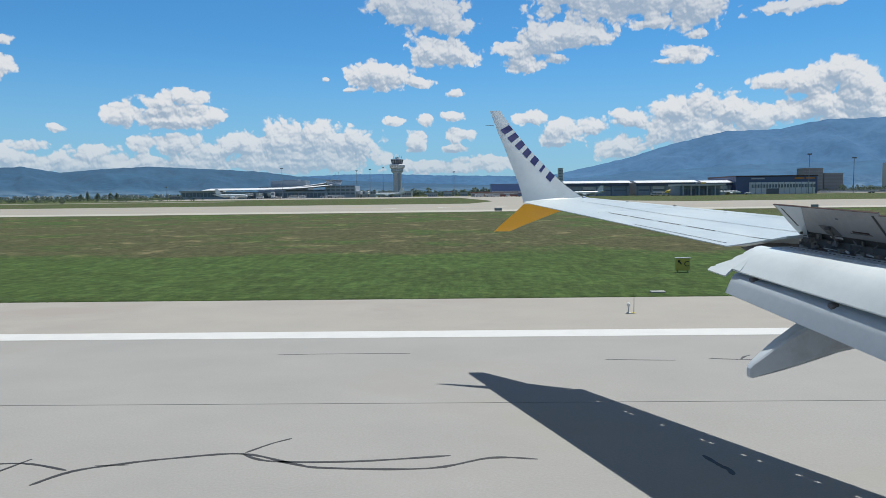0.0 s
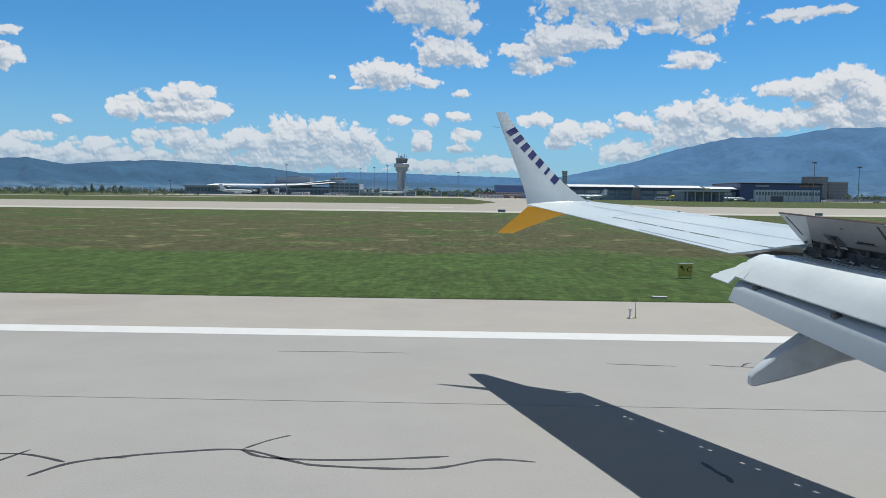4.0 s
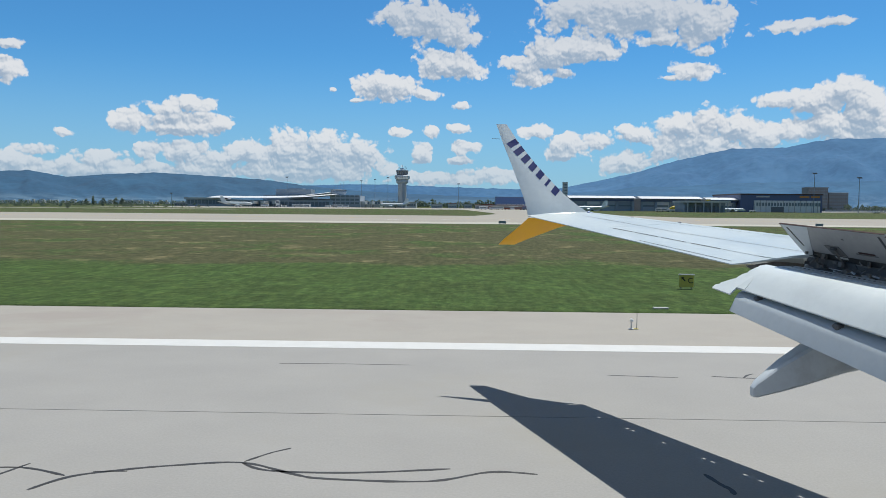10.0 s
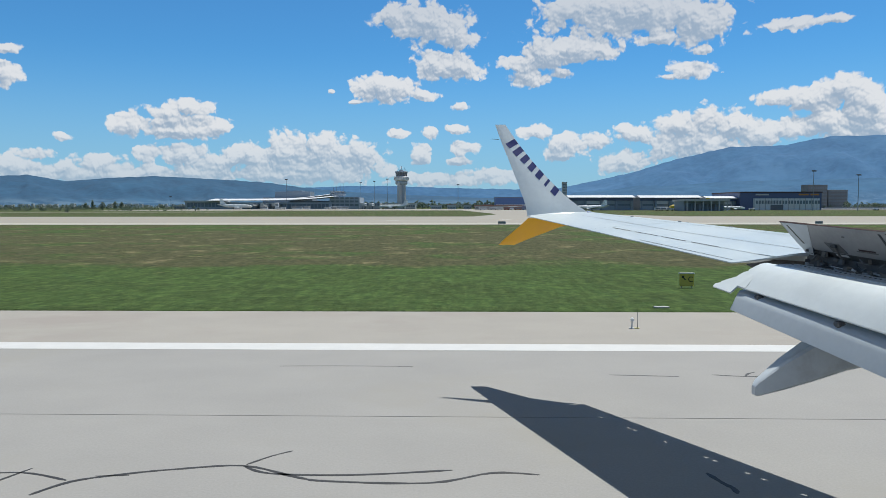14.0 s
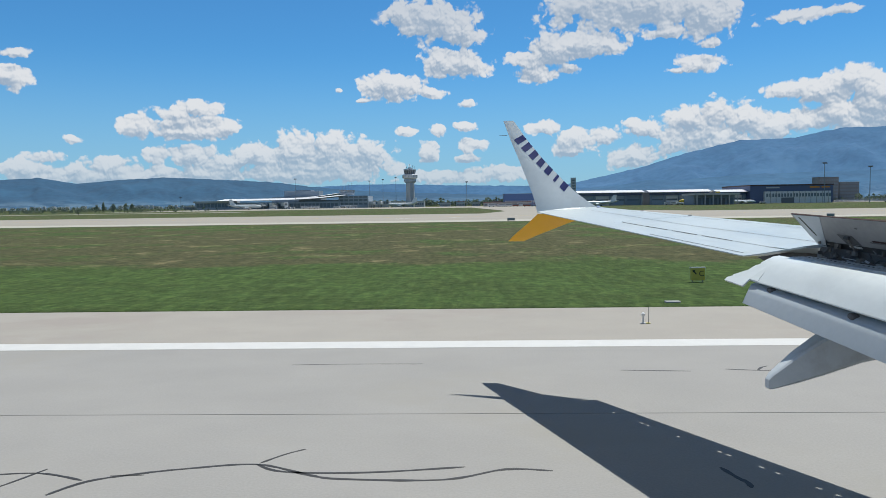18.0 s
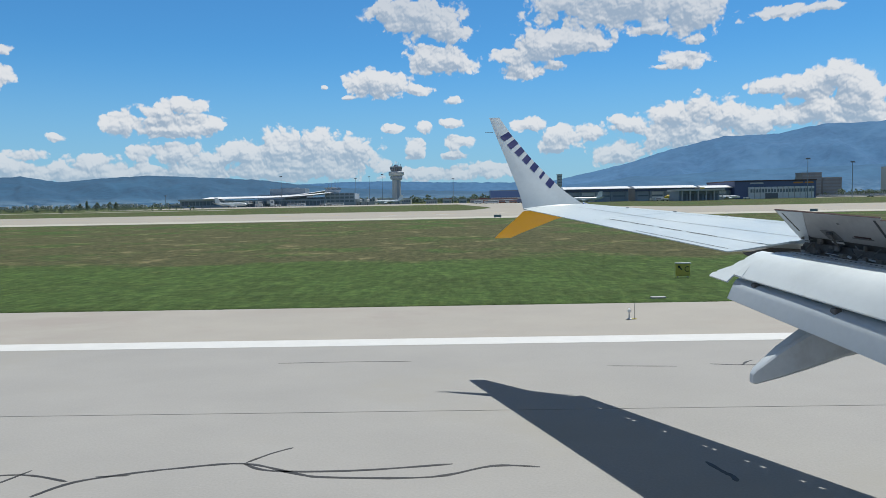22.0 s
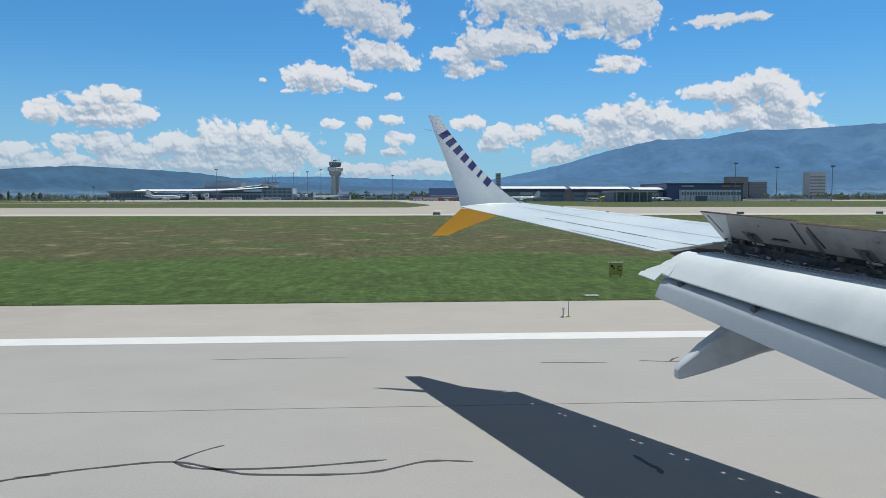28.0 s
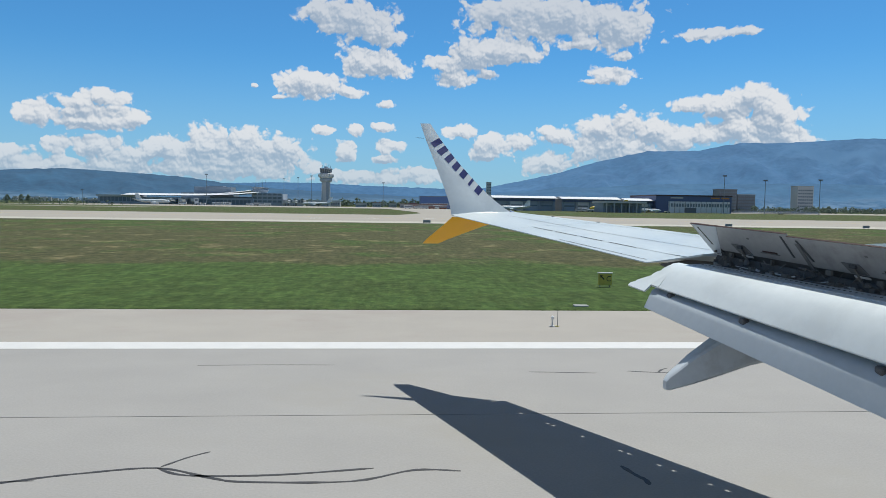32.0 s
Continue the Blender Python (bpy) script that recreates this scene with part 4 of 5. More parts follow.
for k in range(5):
    spoiler(8.5 - 1.40 * k, 7.108 - 1.40 * k, pale=k == 0)
# added dark plate hides the white wing box and gives the bay its shade
apart("bay_wall", span(((3.895, 3.232, 0.07), (3.885, 3.232, 0.07), (3.80, 2.92, 0.07), (3.89, 2.92, 0.07)), 8.44, 1.0), DARK_BAY, "dark plate over the wing box's rear face")
# dark strip added over the lit wing edge, in place of shade there
apart("hinge_dark_strip", loft([[(x + 0.29 * (8.5 - y), y, z - 0.07 * (8.5 - y)) for x, z in ((3.950, 3.262), (3.938, 3.256), (3.932, 3.16), (3.944, 3.16))] for y in (8.49, 1.0)]), DARK_BAY, "dark strip hiding the lit wing edge at the hinge")
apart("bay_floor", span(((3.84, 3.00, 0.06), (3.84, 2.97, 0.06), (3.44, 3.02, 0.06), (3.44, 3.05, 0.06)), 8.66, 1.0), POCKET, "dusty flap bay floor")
cove = apart("flap_cove_strip", span(((3.68, 3.145, 0.045), (3.66, 3.165, 0.045), (3.46, 3.163, 0.05), (3.46, 3.14, 0.05)), 8.35, 1.0), AFT_GREY, "blue-grey perforated strip")
for k in range(70):
    y = 8.3 - 0.06 * k
    d = 8.7 - y
    bm = lathe(((0.013, 0), (0.013, 0.003)), 8, (3.58 + 0.29 * d, y, 3.1645 - 0.047 * d))
    apart("hole", bm, BLACK, "", None, cove)
rng = random.Random(4)
for k in range(120):
    y = 8.12 - rng.random() * 4.0
    d = 8.7 - y
    a = Vector((3.74 + 0.29 * d + rng.uniform(-0.04, 0.09), y, 3.165 - 0.06 * d + rng.uniform(-0.05, 0.05)))
    b = a + Vector((rng.uniform(-0.1, 0.12), rng.uniform(-0.25, 0.25), rng.uniform(-0.05, 0.03)))
    apart("linkage", tube(bmesh.new(), a, b, rng.uniform(0.004, 0.012), sides=7), (BAY_METAL, POCKET, GRAPHITE, CANOE)[rng.randrange(4)])
for k in range(90):
    y = 8.34 - rng.random() * 4.0
    d = 8.7 - y
    x, z, w, h = 3.72 + 0.29 * d + rng.uniform(0, 0.12), 3.08 - 0.06 * d, rng.uniform(0.012, 0.035), rng.uniform(0.03, 0.10)
    apart("linkage_block", boxed(x - w, x + w, y - rng.uniform(0.02, 0.08), y + 0.03, z - 0.05, 3.13 - 0.055 * d + rng.uniform(0, 0.085), bevel=0.006), BAY_METAL if k % 4 else UNDER_GREY)

rng = random.Random(14)
for k in range(170):
    y = 8.38 - rng.random() * 4.2
    d = 8.5 - y
    a = Vector((3.86 + 0.29 * d + rng.uniform(-0.04, 0.04), y, 3.20 - 0.07 * d + rng.uniform(-0.09, 0.11)))
    b = a + Vector((rng.uniform(-0.05, 0.05), rng.uniform(-0.20, 0.20), rng.uniform(-0.09, 0.07)))
    if k % 7:
        apart("control_rod", tube(bmesh.new(), a, b, rng.uniform(0.003, 0.009), sides=6), (BAY_METAL, POCKET, BAY_METAL, GRAPHITE)[rng.randrange(4)])
    else:
        w, h = rng.uniform(0.012, 0.05), rng.uniform(0.012, 0.035)
        apart("bracket", boxed(a.x - 0.015, a.x + 0.015, a.y - w, a.y + w, a.z - h, a.z + h, bevel=0.005), (BAY_METAL, POCKET)[rng.randrange(2)])

# ---- the airport across the field ----
def local(name, bm, mat, parent, label="", smooth=None, into=None):
    """A part built in world metres under a thing that stands at its base, or into one of its parts."""
    bmesh.ops.translate(bm, verts=bm.verts, vec=-parent.location)
    return part(name, bm, mat, into or parent, label, smooth)


def block(name, label, x0, x1, y, depth, h, wall, roof, category="building", bands=(), bays=0, glass=None, over=0.4, group=""):
    """A building: wall body, roof slab with eaves, and rows of panes (bottom, top) set in its front, bays panes to a row."""
    b = thing(name, label, category, ((x0 + x1) / 2, y, 0), group)
    front = local("wall", boxed(x0, x1, y, y + depth, 0, h), wall, b)
    local("roof", boxed(x0 - over, x1 + over, y - over, y + depth + over, h, h + 0.5), roof, b)
    for z0, z1 in bands:
        n = max(1, bays)
        w = (x1 - x0 - 1.2) / n
        for k in range(n):
            xa = x0 + 0.6 + k * w
            local("window", boxed(xa + 0.12 * w, xa + 0.88 * w, y - 0.12, y + 0.1, z0, z1), glass or FAR_GLASS, b, into=front)
    return b


def mast(x, y, h, lamps=4):
    """A floodlight mast with a head frame of lamps."""
    m = thing("floodlight_mast", "tall grey steel apron floodlight mast", "light mast", (x, y, 0), "apron floodlight masts")
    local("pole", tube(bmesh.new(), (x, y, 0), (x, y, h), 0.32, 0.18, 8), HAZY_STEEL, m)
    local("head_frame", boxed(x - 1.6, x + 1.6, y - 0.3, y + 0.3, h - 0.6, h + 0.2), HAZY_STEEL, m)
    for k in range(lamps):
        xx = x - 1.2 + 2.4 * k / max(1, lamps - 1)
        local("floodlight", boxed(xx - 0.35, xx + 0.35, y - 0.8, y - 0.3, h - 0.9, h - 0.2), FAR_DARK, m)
    return m


def jet(x, y, length, label, facing=1, tilt=0.0, body=None, fin=None, marks=None):
    """A parked jet seen side on: tube body, wings, tail, engines, wheels. facing: 1 nose to +x."""
    body, fin = body or WHITE_PAINT, fin or body or WHITE_PAINT
    s = length / 38.0
    j = thing("parked_jet", label, "airplane", (x, y, 0), "parked aircraft")
    prof = ((-19, 0.2, 5.0), (-16, 0.8, 4.6), (-11, 1.6, 4.0), (-7, 1.95, 3.6), (11, 1.95, 3.6), (15, 1.8, 3.45), (17.5, 1.2, 3.2), (19, 0.25, 3.0))
    def P(a, b, c):
        return (x + facing * a * s, y + b * s, c * s)
    local("fuselage", loft([[P(a, r * math.cos(k * math.pi / 8), z + r * math.sin(k * math.pi / 8)) for k in range(16)] for a, r, z in prof]), body, j, "", 40)
    for side in (-1, 1):
        local("wing", loft([[P(a, side * b, z), P(c, side * b, z), P(c, side * b, z - t), P(a, side * b, z - t)] for a, c, b, z, t in ((-3, 4.5, 1.6, 2.7, 0.9), (-6.5, -4.9, 17, 4.0, 0.3))]), WING_GREY, j)
        local("stabiliser", loft([[P(a, side * b, z), P(c, side * b, z), P(c, side * b, z - t), P(a, side * b, z - t)] for a, c, b, z, t in ((-18, -14, 0.5, 5.2, 0.4), (-19.5, -17.8, 6.5, 5.8, 0.15))]), body, j)
        local("engine", loft([[P(a, side * 5.2 + r * math.cos(k * math.pi / 6), 1.9 + r * math.sin(k * math.pi / 6)) for k in range(12)] for a, r in ((0.5, 0.5), (1.5, 0.95), (4.6, 1.1), (5.3, 0.95))]), body, j, "", 40)
        local("main_wheel", tube(bmesh.new(), P(-1.5, side * 2.5 - 0.4, 0.6), P(-1.5, side * 2.5 + 0.4, 0.6), 0.6 * s, sides=14), RUBBER, j)
    local("nose_wheel", tube(bmesh.new(), P(14, -0.3, 0.4), P(14, 0.3, 0.4), 0.4 * s, sides=14), RUBBER, j)
    local("gear_leg", tube(bmesh.new(), P(14, 0, 0.4), P(14, 0, 2.2), 0.15 * s), STEEL, j)
    local("tail_fin", loft([[P(a, 0.25, z), P(c, 0.25, z), P(c, -0.25, z), P(a, -0.25, z)] for a, c, z in ((-17.5, -10.5, 5.2), (-18.3, -15.0, 11.6))]), fin, j)
    local("window_row", boxed(*sorted((P(-9, 0, 0)[0], P(14, 0, 0)[0])), y - 1.99 * s, y - 1.9 * s, 4.0 * s, 4.3 * s), FAR_DARK, j, "dark row of cabin windows")
    local("cockpit_glass", boxed(*sorted((P(16.2, 0, 0)[0], P(17.2, 0, 0)[0])), y - 1.75 * s, y - 1.4 * s, 3.9 * s, 4.4 * s), FAR_GLASS, j)
    for a in marks or ():
        local("name_mark", boxed(*sorted((P(a, 0, 0)[0], P(a + 1.5, 0, 0)[0])), y - 2.02 * s, y - 1.85 * s, 4.45 * s, 5.4 * s), NAVY, j, "navy mark")
    return j


# terminal: low glazed pier, swooping roofs, stacked upper floors
T = 950.0
terminal = thing("terminal", "long grey airport terminal with swooping white roof", "terminal", (-246.5, T, 0))
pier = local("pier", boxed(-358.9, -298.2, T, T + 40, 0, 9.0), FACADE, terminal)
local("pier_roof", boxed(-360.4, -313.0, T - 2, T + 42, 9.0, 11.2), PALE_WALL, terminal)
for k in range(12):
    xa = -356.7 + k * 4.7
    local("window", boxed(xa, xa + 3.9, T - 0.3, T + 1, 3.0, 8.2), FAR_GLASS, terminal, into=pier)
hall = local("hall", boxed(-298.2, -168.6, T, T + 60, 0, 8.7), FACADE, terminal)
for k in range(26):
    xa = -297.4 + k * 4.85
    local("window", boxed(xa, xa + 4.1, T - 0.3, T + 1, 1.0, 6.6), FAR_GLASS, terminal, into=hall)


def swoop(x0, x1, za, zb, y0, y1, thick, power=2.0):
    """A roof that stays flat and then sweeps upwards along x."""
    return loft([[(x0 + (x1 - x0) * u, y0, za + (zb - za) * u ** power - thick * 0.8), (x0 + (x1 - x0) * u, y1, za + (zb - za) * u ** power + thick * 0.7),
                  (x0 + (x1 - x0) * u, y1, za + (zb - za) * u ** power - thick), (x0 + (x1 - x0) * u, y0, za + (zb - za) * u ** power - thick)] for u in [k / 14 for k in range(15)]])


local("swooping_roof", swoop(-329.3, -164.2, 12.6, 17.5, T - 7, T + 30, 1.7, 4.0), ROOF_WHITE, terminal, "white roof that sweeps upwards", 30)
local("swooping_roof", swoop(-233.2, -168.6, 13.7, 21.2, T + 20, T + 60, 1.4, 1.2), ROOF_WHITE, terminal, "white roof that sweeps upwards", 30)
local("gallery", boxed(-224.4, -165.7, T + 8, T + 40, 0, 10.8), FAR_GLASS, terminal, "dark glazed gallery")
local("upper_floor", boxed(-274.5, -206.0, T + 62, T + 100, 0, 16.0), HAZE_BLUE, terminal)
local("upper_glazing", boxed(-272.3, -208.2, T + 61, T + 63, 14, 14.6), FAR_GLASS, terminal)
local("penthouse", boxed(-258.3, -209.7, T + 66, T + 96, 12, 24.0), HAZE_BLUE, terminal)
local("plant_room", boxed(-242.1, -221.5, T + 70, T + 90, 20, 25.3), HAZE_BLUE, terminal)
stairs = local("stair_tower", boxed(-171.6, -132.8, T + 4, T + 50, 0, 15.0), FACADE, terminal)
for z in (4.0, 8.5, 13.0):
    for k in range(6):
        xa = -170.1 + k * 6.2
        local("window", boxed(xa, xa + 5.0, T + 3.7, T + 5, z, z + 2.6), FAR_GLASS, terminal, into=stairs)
local("lookout", lathe(((9.0, 0), (10.5, 2.6), (10.8, 3.2), (9.5, 4.6), (9.5, 5.6)), 20, (-164.2, T + 25, 16.7)), FACADE, terminal, "old control room with sloping glass", 30)
local("lookout_roof", lathe(((11.2, 0), (11.4, 0.8), (3.0, 1.3)), 20, (-164.2, T + 25, 16.7 + 5.4)), FAR_DARK, terminal, "", 30)
for dx in (-6, -2, 3, 7):
    local("aerial", tube(bmesh.new(), (-164.2 + dx, T + 25, 16.7 + 6), (-164.2 + dx, T + 25, 16.7 + 14 + dx * 0.4), 0.2), STEEL, terminal)
annex = local("annex", boxed(-132.8, -107.2, T + 10, T + 40, 0, 7.9), PALE_WALL, terminal)
for k in range(7):
    xa = -131.3 + k * 3.5
    local("window", boxed(xa, xa + 2.4, T + 9.7, T + 11, 4.5, 7.5), FAR_GLASS, terminal, into=annex)
block("pier_annex", "low white pier building beside the terminal", -104.3, -62.0, T + 30, 20, 7.5, PALE_WALL, ROOF_WHITE, bands=((2.5, 5.0),), bays=14)
block("gatehouse", "small dark gatehouse with pale roof", -378.2, -358.9, T + 10, 14, 4.2, CONCRETE, ROOF_WHITE, bands=((1, 3),), bays=5)

# control tower
tx, ty = -78.4, T + 5
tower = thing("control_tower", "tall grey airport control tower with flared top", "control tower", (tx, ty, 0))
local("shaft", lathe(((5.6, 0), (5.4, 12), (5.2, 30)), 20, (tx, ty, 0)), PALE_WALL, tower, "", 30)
# strip in a darker colour stands for the shaft's vertical groove
local("groove_strip", boxed(tx + 0.6, tx + 3.6, ty - 5.3, ty - 3.6, 0, 29.4), HAZE_BLUE, tower, "darker strip for the groove up the shaft")
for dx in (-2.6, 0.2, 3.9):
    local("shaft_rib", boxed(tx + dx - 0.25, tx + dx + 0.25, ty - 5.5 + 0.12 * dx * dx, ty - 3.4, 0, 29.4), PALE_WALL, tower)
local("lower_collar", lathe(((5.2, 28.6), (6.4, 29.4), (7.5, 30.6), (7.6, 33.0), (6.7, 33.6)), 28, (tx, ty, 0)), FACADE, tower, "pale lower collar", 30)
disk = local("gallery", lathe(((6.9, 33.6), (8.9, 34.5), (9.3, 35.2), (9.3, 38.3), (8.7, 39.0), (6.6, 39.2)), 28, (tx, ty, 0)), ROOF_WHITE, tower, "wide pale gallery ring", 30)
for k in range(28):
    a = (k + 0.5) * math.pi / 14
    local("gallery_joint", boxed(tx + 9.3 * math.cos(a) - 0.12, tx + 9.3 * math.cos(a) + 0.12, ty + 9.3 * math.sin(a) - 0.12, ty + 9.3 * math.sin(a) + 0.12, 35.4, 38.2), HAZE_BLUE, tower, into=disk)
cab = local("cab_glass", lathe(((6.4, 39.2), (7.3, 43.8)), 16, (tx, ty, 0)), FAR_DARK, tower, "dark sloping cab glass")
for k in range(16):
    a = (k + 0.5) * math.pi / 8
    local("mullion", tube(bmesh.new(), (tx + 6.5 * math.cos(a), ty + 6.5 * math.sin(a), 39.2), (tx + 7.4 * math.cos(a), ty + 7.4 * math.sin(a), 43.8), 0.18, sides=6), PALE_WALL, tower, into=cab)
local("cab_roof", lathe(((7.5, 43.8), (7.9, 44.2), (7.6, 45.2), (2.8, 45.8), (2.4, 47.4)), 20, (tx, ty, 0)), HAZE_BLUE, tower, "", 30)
tower.scale = (1.04, 1.04, 1.07)
for dx, h in ((-4, 49), (0, 51.5), (3.5, 50), (5.5, 48.5)):
    local("aerial", tube(bmesh.new(), (tx + dx, ty, 46), (tx + dx, ty, h), 0.22), STEEL, tower)

# hangars and works buildings
H = 640.0
def hangar(x0, x1, h, label, wall=None, fascia=None, roof=None, doors=4, y=H, deep=55, group="maintenance hangars"):
    b = thing("hangar", label, "hangar", ((x0 + x1) / 2, y, 0), group)
    local("wall", boxed(x0, x1, y, y + deep, 0, h), wall or FACADE, b)
    local("fascia", boxed(x0 - 0.6, x1 + 0.6, y - 2.5, y + 0.2, h * 0.76, h), fascia or NAVY_CLAD, b)
    local("roof", loft([[(x, y - 6, h - 0.3), (x, y - 6, h), (x, y + 6, h + 2.0), (x, y + deep, h + 2.2), (x, y + deep, h - 0.3)] for x in (x0 - 2, x1 + 2)]), roof or ROOF_WHITE, b)
    w = (x1 - x0) / doors
    for k in range(doors):
        door = local("door", boxed(x0 + k * w + 0.8, x0 + (k + 1) * w - 0.8, y - 0.5, y + 0.3, 0, h * 0.72), (FACADE, ROOF_WHITE, FACADE, HAZE_BLUE)[k % 4], b)
        local("window", boxed(x0 + k * w + 1.5, x0 + (k + 1) * w - 1.5, y - 0.7, y - 0.45, h * 0.36, h * 0.48), FAR_GLASS, b, into=door)
    for k in range(doors + 1):
        local("pillar", boxed(x0 + k * w - 0.8, x0 + k * w + 0.8, y - 2.4, y + 0.3, 0, h * 0.76), HAZE_BLUE, b)
    return b


hangar(92.5, 145.5, 11.0, "blue and grey hangar with white roof edge")
hangar(153.2, 202.0, 10.8, "blue and grey hangar with white roof edge")
hangar(209.7, 242.1, 10.2, "blue and grey hangar with white roof edge", doors=3)
works = thing("maintenance_hall", "large hall, navy above, ribbed grey doors below", "hangar", (270.6, H - 10, 0), "maintenance hangars")
zh, zm = 15.6, 9.9
local("wall", boxed(234.0, 301.8, H - 10, H + 60, 0, zh - 1), NAVY_CLAD, works)
local("parapet", boxed(233.5, 302.3, H - 10.6, H + 60, zh - 1, zh), RUST_RED, works)
leaves_front = local("door_front", boxed(244.9, 299.9, H - 10.8, H - 9.5, 0, zm), ROOF_WHITE, works, "ribbed grey sliding doors")
for k in range(22):
    xa = 246.8 + k * 2.45
    local("window", boxed(xa, xa + 1.6, H - 11.0, H - 10.7, zm - 4.6, zm - 1.8), FAR_GLASS, works, into=leaves_front)
for k in range(12):
    xa = 245.4 + k * 4.75
    local("door_rib", boxed(xa - 0.15, xa + 0.15, H - 11.1, H - 10.7, 0, zm), CONCRETE, works, into=leaves_front)
local("gate", boxed(259.2, 269.6, H - 11.2, H - 10.6, 0, 4.6), FAR_DARK, works, "dark open gate")
for xa, w in ((246.8, 11.0), (282.9, 8.0), (292.4, 7.0)):
    local("name_bar", boxed(xa, xa + w, H - 10.3, H - 9.9, zm + 2.6, zm + 3.8), PALE_WALL if xa < 275.3 else ORANGE, works, "plain sign bar")
works2 = thing("fire_station", "grey low hall with pale roof and a columned porch", "building", (181.4, 560.0, 0))
local("wall", boxed(166.3, 196.5, 560, 585, 0, 7.2), HAZE_BLUE, works2)
local("roof", boxed(165.0, 197.8, 552, 587, 7.2, 8.6), PALE_WALL, works2)
for k in range(6):
    xa = 166.4 + k * 5.9
    local("column", boxed(xa, xa + 0.7, 553, 553.7, 0, 7.2), PALE_WALL, works2)
for k in range(5):
    xa = 167.5 + k * 5.9
    local("gate", boxed(xa, xa + 4.0, 559.6, 560.2, 0, 5.0), FAR_DARK if k % 2 else FAR_GLASS, works2)
block("office_block", "tall grey office block with flat roof", 414.5, 437.7, 900, 18, 28.3, FAR_DARK, FAR_DARK, bands=tuple((z, z + 1.8) for z in range(4, 28, 4)), bays=8)
block("office_block", "dark glass office block", 441.1, 464.3, 905, 18, 22.3, FAR_DARK, CONCRETE, bands=tuple((z, z + 2.4) for z in range(4, 22, 4)), bays=9)
block("office_block", "tall grey office block with flat roof", 519.8, 540.9, 905, 16, 34, PALE_WALL, CONCRETE, bands=tuple((z, z + 1.8) for z in range(4, 32, 4)), bays=7)
block("city_tower", "slim dark city tower block", 215.5, 225.2, 1600, 12, 54.6, RIB_WALL, CONCRETE, bands=tuple((z, z + 3) for z in range(12, 50, 6)), bays=3)
block("long_shed", "long low white-roofed shed", 347.0, 437.0, 720, 18, 0.6, RIB_WALL, ROOF_WHITE, bands=((1, 2.6),), bays=24, over=1.5)
block("red_shed", "small red-brown metal shed", 23.5, 32.0, 800, 12, 5.0, RED_ROOF, FAR_DARK)
block("cargo_hall", "long blue cargo hall with pale band", 40.1, 78.3, 900, 30, 14.0, BLUE_CLAD, FAR_DARK, bands=((3.5, 6.0),), bays=12, glass=PALE_WALL)
block("cargo_hall", "low brown cargo shed", 13.4, 63.8, 790, 14, 4.2, CONCRETE, RED_ROOF, bands=((1.2, 2.6),), bays=14)
rng = random.Random(9)
for k, px in enumerate((-39.5, -18.9, 1.7)):
    block("works_shed", "small pale works shed among trees", px, px + rng.uniform(10, 18), 930 + 8 * k, 10, rng.uniform(4, 6), PALE_WALL, RED_ROOF if k % 2 else CONCRETE, bands=((1.2, 2.6),), bays=5)

# parked aircraft
jet(-277.6, 900, 41.0, "white parked jet at the terminal pier", facing=1)
jet(-86.4, 930, 38.0, "white parked jet by the pier annex", facing=-1)
jet(103.5, 600, 28.0, "white parked jet before the hangars", facing=-1)
jet(218.0, 605, 22.0, "small white parked jet before the hangars", facing=1)
jet(187.4, 615, 34.0, "bright yellow parked freighter jet", facing=-1, body=SIGN_YELLOW, fin=SIGN_YELLOW)
jet(-760, 330, 59.0, "white parked wide-body jet with navy marks", facing=1, marks=(-1.0, 1.1, 3.2, 5.3, 7.4, 9.5, 11.6))
jet(-715, 400, 59.0, "white parked wide-body jet with navy marks", facing=1, marks=(-1.0, 1.1, 3.2, 5.3, 7.4, 9.5, 11.6))

# floodlight masts
for px, y, h in ((-209.9, 880, 36), (-137.4, 1000, 36), (-116.6, 980, 37), (-97.3, 960, 39), (-5.1, 900, 30), (-357.6, 900, 16),
                 (262.0, 560, 30), (295.1, 560, 27), (339.9, 560, 28), (96.1, 930, 22)):
    mast(px, y, h)


def vehicle(x, y, length, h, mat, label, name="bus"):
    v = thing(name, label, "vehicle", (x, y, 0), "apron vehicles")
    local("body", boxed(x, x + length, y, y + 2.5, 0.45, h, bevel=0.15), mat, v)
    local("window_band", boxed(x + 0.3, x + length - 0.3, y - 0.02, y + 0.1, h * 0.55, h * 0.85), FAR_GLASS, v)
    for a in (0.2, 0.8):
        local("wheel", tube(bmesh.new(), (x + length * a, y - 0.02, 0.45), (x + length * a, y + 2.5, 0.45), 0.45, sides=12), RUBBER, v)


for px, y, l, h in ((-206.1, 890, 13, 3.2), (-196.5, 892, 12, 3.2), (-159.3, 890, 14, 3.2), (-147.0, 891, 9, 3.0), (-244.7, 890, 9, 3.4), (-226.8, 892, 4, 8.0)):
    vehicle(px, y, l, h, ROOF_WHITE, "white apron bus with dark window band")
for px, y in ((152.7, 590), (227.6, 592), (328.9, 600), (18.8, 760), (44.8, 762)):
    vehicle(px, y, 4.6, 1.6, ROOF_WHITE if rng.random() < 0.6 else CONCRETE, "small service car parked on the apron", "service_car")


